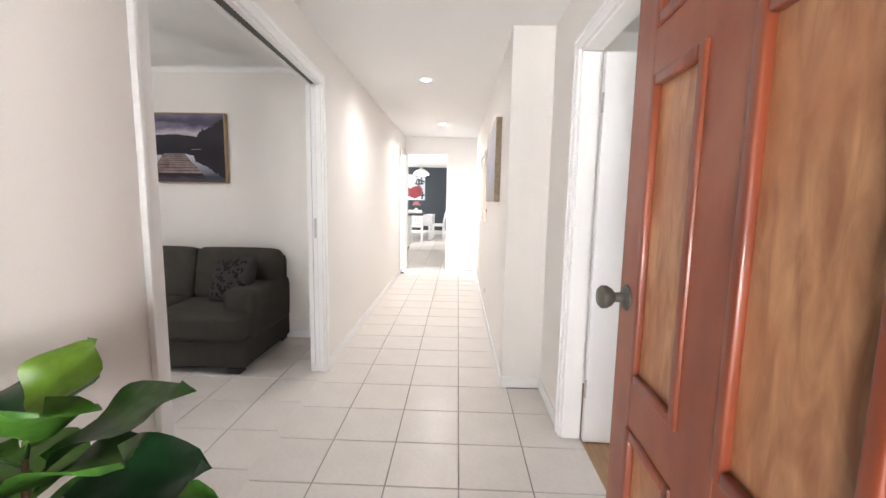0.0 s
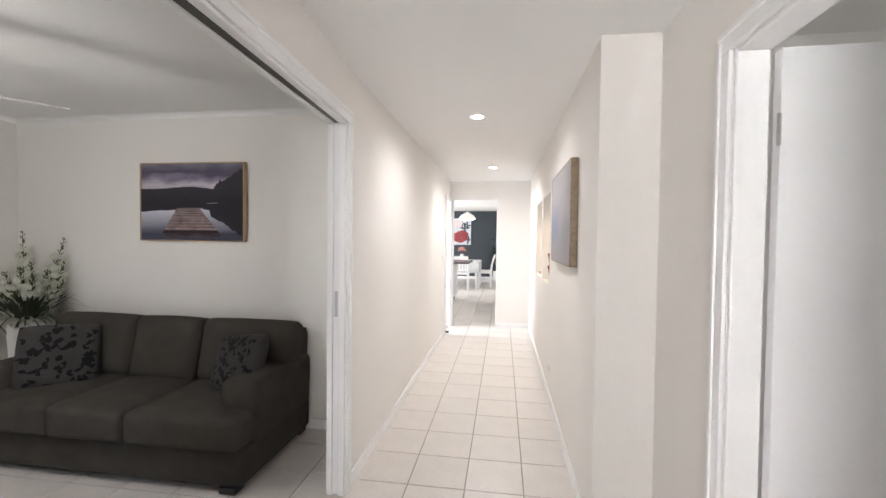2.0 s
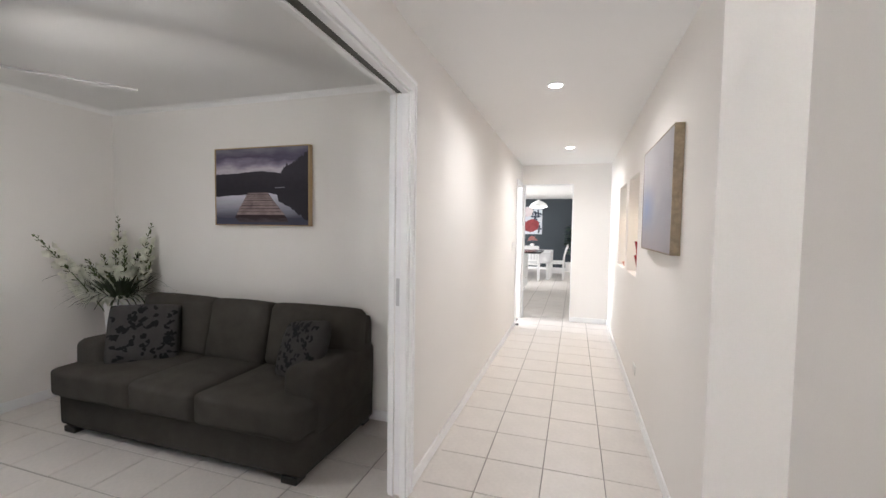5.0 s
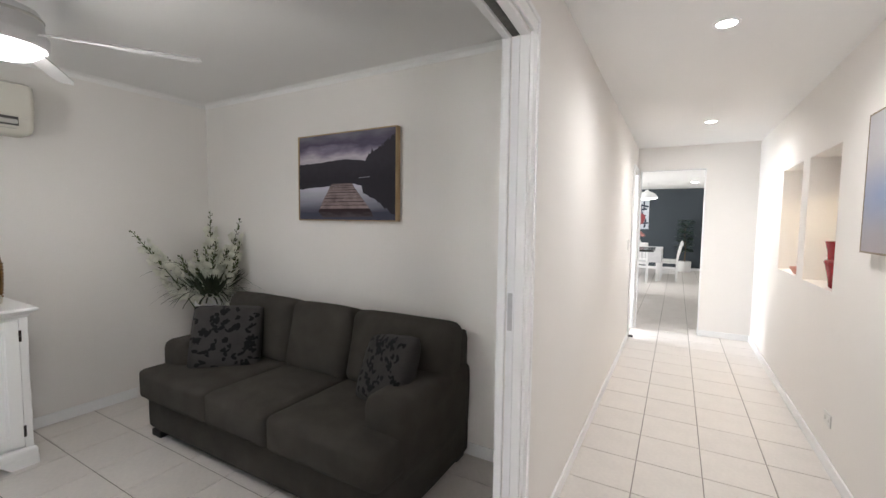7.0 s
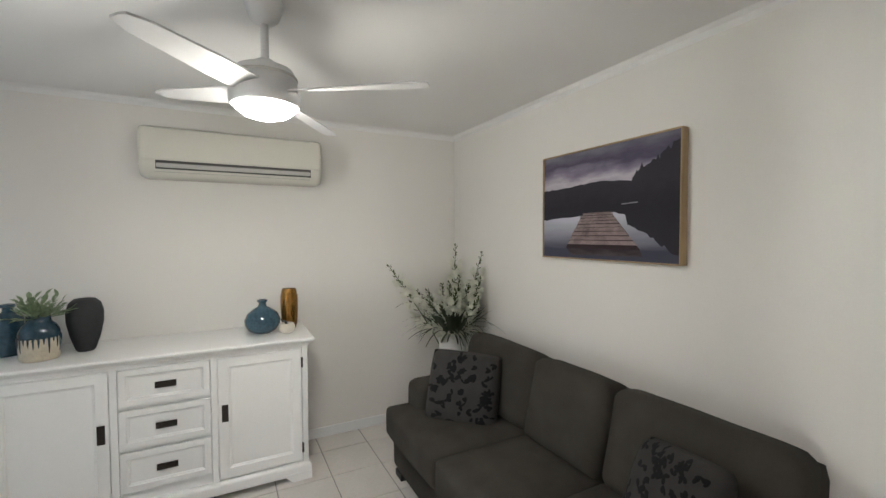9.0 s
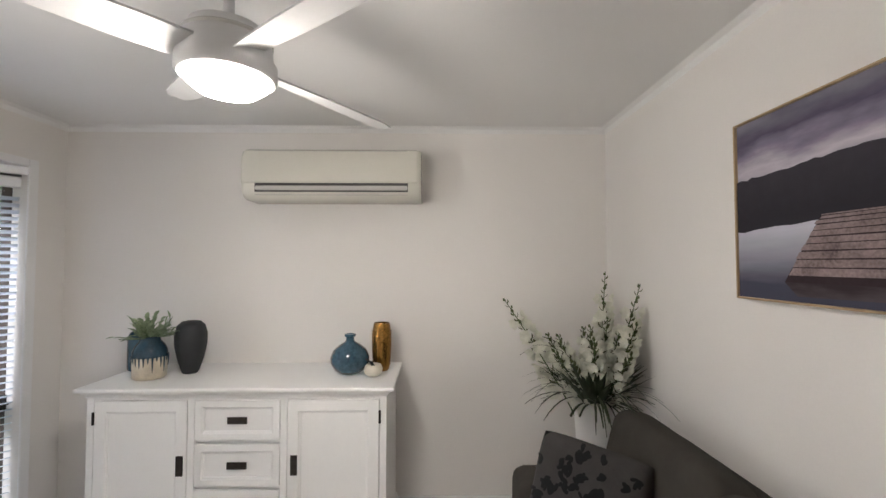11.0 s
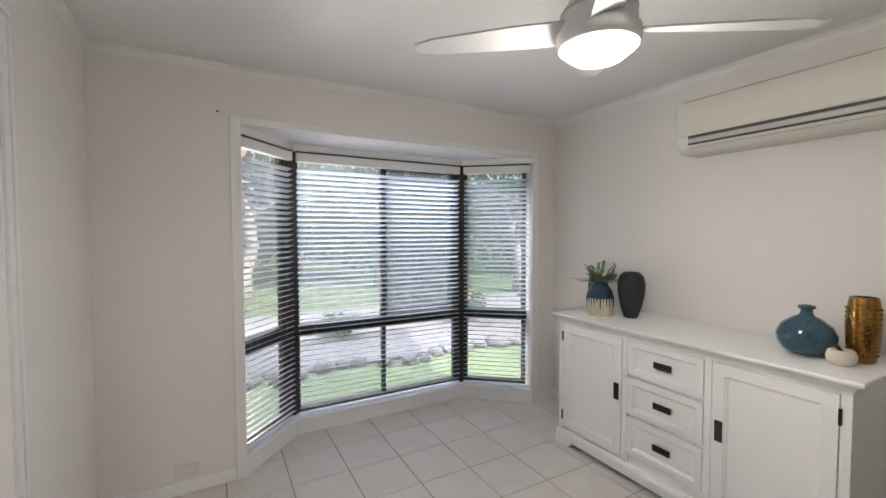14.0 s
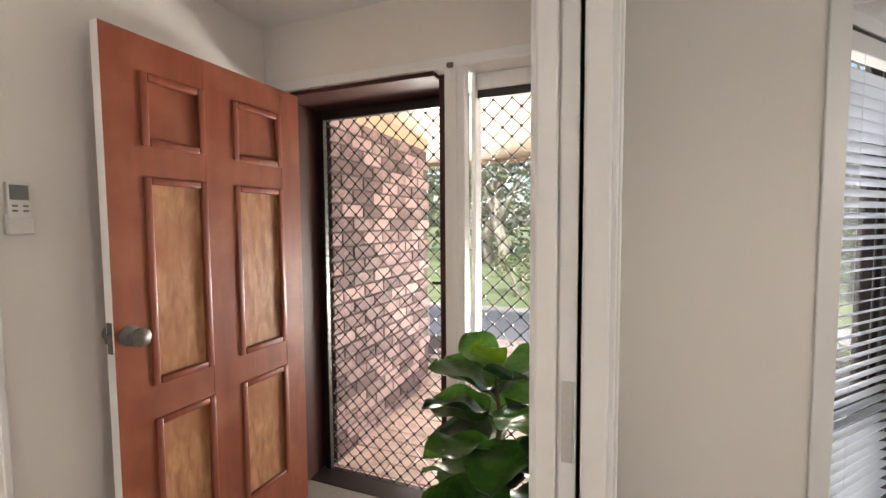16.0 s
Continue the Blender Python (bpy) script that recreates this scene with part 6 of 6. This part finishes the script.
c0 = chair()
for x, y, a in ((TX + 0.62, TY - 0.4, 90), (TX + 0.62, TY + 0.35, 90), (TX - 0.62, TY - 0.35, -90), (TX - 0.62, TY + 0.35, -90)):
    copy_thing(c0, pose(x, y, 0, 0, 0, a))

pl = thing("pendant_lamp", (TX + 0.05, TY, 2.04), "white pendant lamp, lit, over the dining table", "pendant lamp")
bm = bmesh.new()
lathe(bm, [(0.26, 0.0), (0.255, 0.04), (0.20, 0.11), (0.10, 0.17), (0.04, 0.19), (0.04, 0.22), (0.0, 0.22)], 40)
part("shade", bm, TRIM, pl, smooth=40)
bm = bmesh.new()
lathe(bm, [(0.0, -0.03), (0.12, -0.022), (0.21, -0.006), (0.25, 0.002), (0.0, 0.004)], 32)
part("diffuser", bm, mat("lit_pendant_glass", (0.9, 0.9, 0.9), 0.3, emit=(1, 0.97, 0.93), power=6.0, bump=0), pl, "glowing diffuser", smooth=40)
bm = bmesh.new()
tube(bm, [(0, 0, 0.21), (0, 0, 0.41)], 0.004, 6)
part("cord", bm, TRIM, pl)

fa = thing("flower_picture", (-1.58, 16.298, 1.70), "canvas with large red and white flowers and dark leaves", "picture")
part("canvas", boxes((-0.52, 0.52, -0.03, 0, -0.48, 0.48)), mat("pale_flower_canvas", (0.50, 0.55, 0.62), 0.7, vary=0.15, scale=3, fine=20, bump=0, hue=(0.66, 0.68, 0.72)), fa)
RED2 = mat("printed_red", (0.22, 0.025, 0.03), 0.7, vary=0.4, scale=8, fine=30, bump=0, hue=(0.36, 0.06, 0.07))
PAL2 = mat("printed_pale", (0.62, 0.50, 0.52), 0.7, vary=0.2, scale=8, fine=30, bump=0, hue=(0.75, 0.70, 0.70))
NAV2 = mat("printed_navy", (0.02, 0.03, 0.05), 0.7, vary=0.3, bump=0)
rng = random.Random(6)
for nm, mt, items, lift in (("printed_leaves", NAV2, [(0.30, 0.12, 0.16), (0.38, 0.25, 0.13), (0.2, 0.3, 0.12), (0.42, -0.30, 0.14), (0.33, -0.05, 0.11)], 0.0310), ("printed_pale_flower", PAL2, [(0.02, 0.30, 0.2), (-0.3, 0.25, 0.22)], 0.0318), ("printed_red_flower", RED2, [(0.16, -0.18, 0.27), (-0.25, -0.2, 0.25)], 0.0326)):
    bm = bmesh.new()
    for cx, cz, r in items:
        for k in range(9 if nm != "printed_leaves" else 0):
            a = k * 0.7 + rng.uniform(-0.2, 0.2)
            px, pz = cx + r * 0.45 * math.cos(a), cz + r * 0.45 * math.sin(a)
            flat(bm, [(max(-0.51, min(0.51, px + r * 0.55 * math.cos(q * 0.628) * (1 if nm != "printed_leaves" else 0.6))), max(-0.47, min(0.47, pz + r * (0.42 if nm != "printed_leaves" else 0.16) * math.sin(q * 0.628 + 0.3)))) for q in range(10)], -lift - 0.00008 * k)
        for k in range(4 if nm == "printed_leaves" else 0):
            a = k * 1.5 + rng.uniform(-0.3, 0.3)
            leaf = [(1.1 * r * (1 + math.cos(q * 0.628)) * 0.5, 0.22 * r * math.sin(q * 0.628)) for q in range(10)]
            flat(bm, [(max(-0.51, min(0.51, cx + u * math.cos(a) - v * math.sin(a))), max(-0.47, min(0.47, cz + u * math.sin(a) + v * math.cos(a)))) for u, v in leaf], -lift - 0.00008 * k)
    part(nm, bm, mt, fa)

pv = thing("flower_vase", (-1.13, 13.7, 0.763), "pink flowers in a white vase on the tablecloth", "flowers")
bm = bmesh.new()
lathe(bm, [(0.04, 0), (0.05, 0.01), (0.062, 0.12), (0.045, 0.21), (0.04, 0.21), (0.0, 0.19)], 24)
part("vase", bm, WHITEPOT, pv, smooth=45)
bm = bmesh.new()
for k in range(110):
    d = Vector((rng.gauss(0, 1), rng.gauss(0, 1), abs(rng.gauss(0, 1)))).normalized()
    blade(bm, Vector((0, 0, 0.29)) + d * 0.09, d + Vector((0, 0, 0.3)), (0, 0, 1), 0.06, 0.05, 0.4, 3, 0.2)
part("petals", bm, PINK, pv)

dp = thing("potted_tree", (-0.06, 15.9, 0), "dark green potted tree in a white pot", "plant")
bm = bmesh.new()
lathe(bm, [(0.15, 0), (0.17, 0.02), (0.185, 0.30), (0.17, 0.30), (0.0, 0.27)], 28)
part("pot", bm, WHITEPOT, dp, smooth=45)
bm = bmesh.new()
tube(bm, [(0, 0, 0.2), (0.02, 0, 0.6), (-0.02, 0, 1.1), (0, 0, 1.4)], [0.02, 0.016, 0.012, 0.006], 7)
part("trunk", bm, STEM, dp)
bm = bmesh.new()
for k in range(130):
    a, z = rng.uniform(0, 6.28), rng.uniform(0.55, 1.5)
    blade(bm, (0.05 * math.cos(a), 0.05 * math.sin(a), z), (math.cos(a), math.sin(a), 0.5), (0, 0, 1), rng.uniform(0.14, 0.26), 0.09, 0.8, 4)
part("leaves", bm, FIDDLED, dp)
dl = thing("downlight", (0.05, 14.2, 2.45), "round white recessed dining room downlight, lit", "downlight")
bm = bmesh.new()
lathe(bm, [(0.05, 0.0), (0.065, 0.0), (0.065, -0.004), (0.05, -0.006), (0.0, -0.006)], 24)
part("lens", bm, LED, dl)

# ---- floor tiles ----
PT = 0.330
# corner of a joint and the pitch each way: hallway, lounge
HALL_GRID, LOUNGE_GRID = (0.226, 2.83, 0.3315, 0.338), (-2.022, 0.922, 0.3255, 0.3265)
floor = structure("floor", boxes((XA - 0.1, 0.885, 0.61, 8.03, -0.12, -0.004), (-0.72, 0.885, 0.561, 0.61, -0.12, -0.004), (-0.72, -0.167, YO, 0.559, -0.12, -0.004), (-4.7, 0.95, 8.03, 16.4, -0.12, -0.004), (BX0, BX1, 0.25, 0.61, -0.12, -0.004)), GROUT,
                  "cream ceramic tile floor with dark grout joints", "floor")


def tile_bm(bm, x, y, s, z):
    c = 0.0022
    lo, hi = x + 0.0022, x + s - 0.0022
    l2, h2 = y + 0.0022, y + s - 0.0022
    a = [bm.verts.new(p) for p in ((lo, l2, z - 0.004), (hi, l2, z - 0.004), (hi, h2, z - 0.004), (lo, h2, z - 0.004))]
    b = [bm.verts.new(p) for p in ((lo + c, l2 + c, z), (hi - c, l2 + c, z), (hi - c, h2 - c, z), (lo + c, h2 - c, z))]
    bm.faces.new(b)
    for k in range(4):
        bm.faces.new((a[k], a[(k + 1) % 4], b[(k + 1) % 4], b[k]))


bm = bmesh.new()
tile_bm(bm, -PT / 2, -PT / 2, PT, 0.0)
tile_me = mesh_of("tile", bm, TILE)
rng = random.Random(2)
rest = bmesh.new()


def lay(x, y, px, py):
    t = new("tile", tile_me)
    t.parent = floor
    t.matrix_local = pose(x, y, rng.uniform(-0.0006, 0.0002)) @ Matrix.Diagonal((px / PT, py / PT, 1, 1))


GX, GY, PX, PY = HALL_GRID
for i in range(-4, 3):
    for j in range(-7, 16):
        x, y = GX + (i + 0.5) * PX, GY + (j + 0.5) * PY
        if XL - 0.10 < x < (XR if y < 3.3 else XP) + PX / 2 and y > YF - 0.02:
            lay(x, y, PX, PY)
for i in range(-16, 4):
    for j in range(16, 42):
        x, y = GX + (i + 0.5) * PX, GY + (j + 0.5) * PY
        if -4.6 < x < 0.9:
            tile_bm(rest, x - PX / 2, y - PX / 2, PX, 0.0)
GX, GY, PX, PY = LOUNGE_GRID
for i in range(-7, 4):
    for j in range(-2, 11):
        x, y = GX + (i + 0.5) * PX, GY + (j + 0.5) * PY
        if y > YF - PY / 2 or BX0 < x < BX1:
            lay(x, y, PX, PY)
tagged(part("far_tiles", rest, TILE, floor, "cream tiles of the kitchen floor"), kind="stuff")

# ---- porch bricks ----
pw = structure("wall_porch", boxes((0.672, 0.86, -1.05, YO, G, 2.03)), MORTAR, "brick side wall of the porch, pinkish and brown", "brick wall")
bm = bmesh.new()
box(bm, 0, 0.022, 0.0, 0.232, 0.0, 0.074, bevel=0.004, seg=1)
brick_me = mesh_of("brick", bm, BRICK)
rng = random.Random(14)
for c in range(26):
    y = -1.06 + (0.12 if c % 2 else 0.0)
    while y < YO - 0.03:
        b = new("brick", brick_me)
        b.parent = pw
        s = 1.0
        if y + 0.232 > YO:
            s = (YO - y) / 0.232
        b.matrix_local = pose(0.654 + rng.uniform(-0.003, 0.003), y, G + 0.01 + 0.086 * c) @ Matrix.Diagonal((1, s, 1, 1))
        y += 0.242
bm = bmesh.new()
box(bm, 0, 0.228, 0, 0.112, 0, 0.03, bevel=0.004, seg=1)
paver_me = mesh_of("paver", bm, PAVE)
pav = bpy.data.objects["pavement"]
for r in range(26):
    for q in range(9):
        p = new("paver", paver_me)
        p.parent = pav
        p.matrix_local = pose(-1.28 + q * 0.236 + (0.118 if r % 2 else 0), -2.58 + r * 0.118, -0.048 + rng.uniform(-0.002, 0.002))
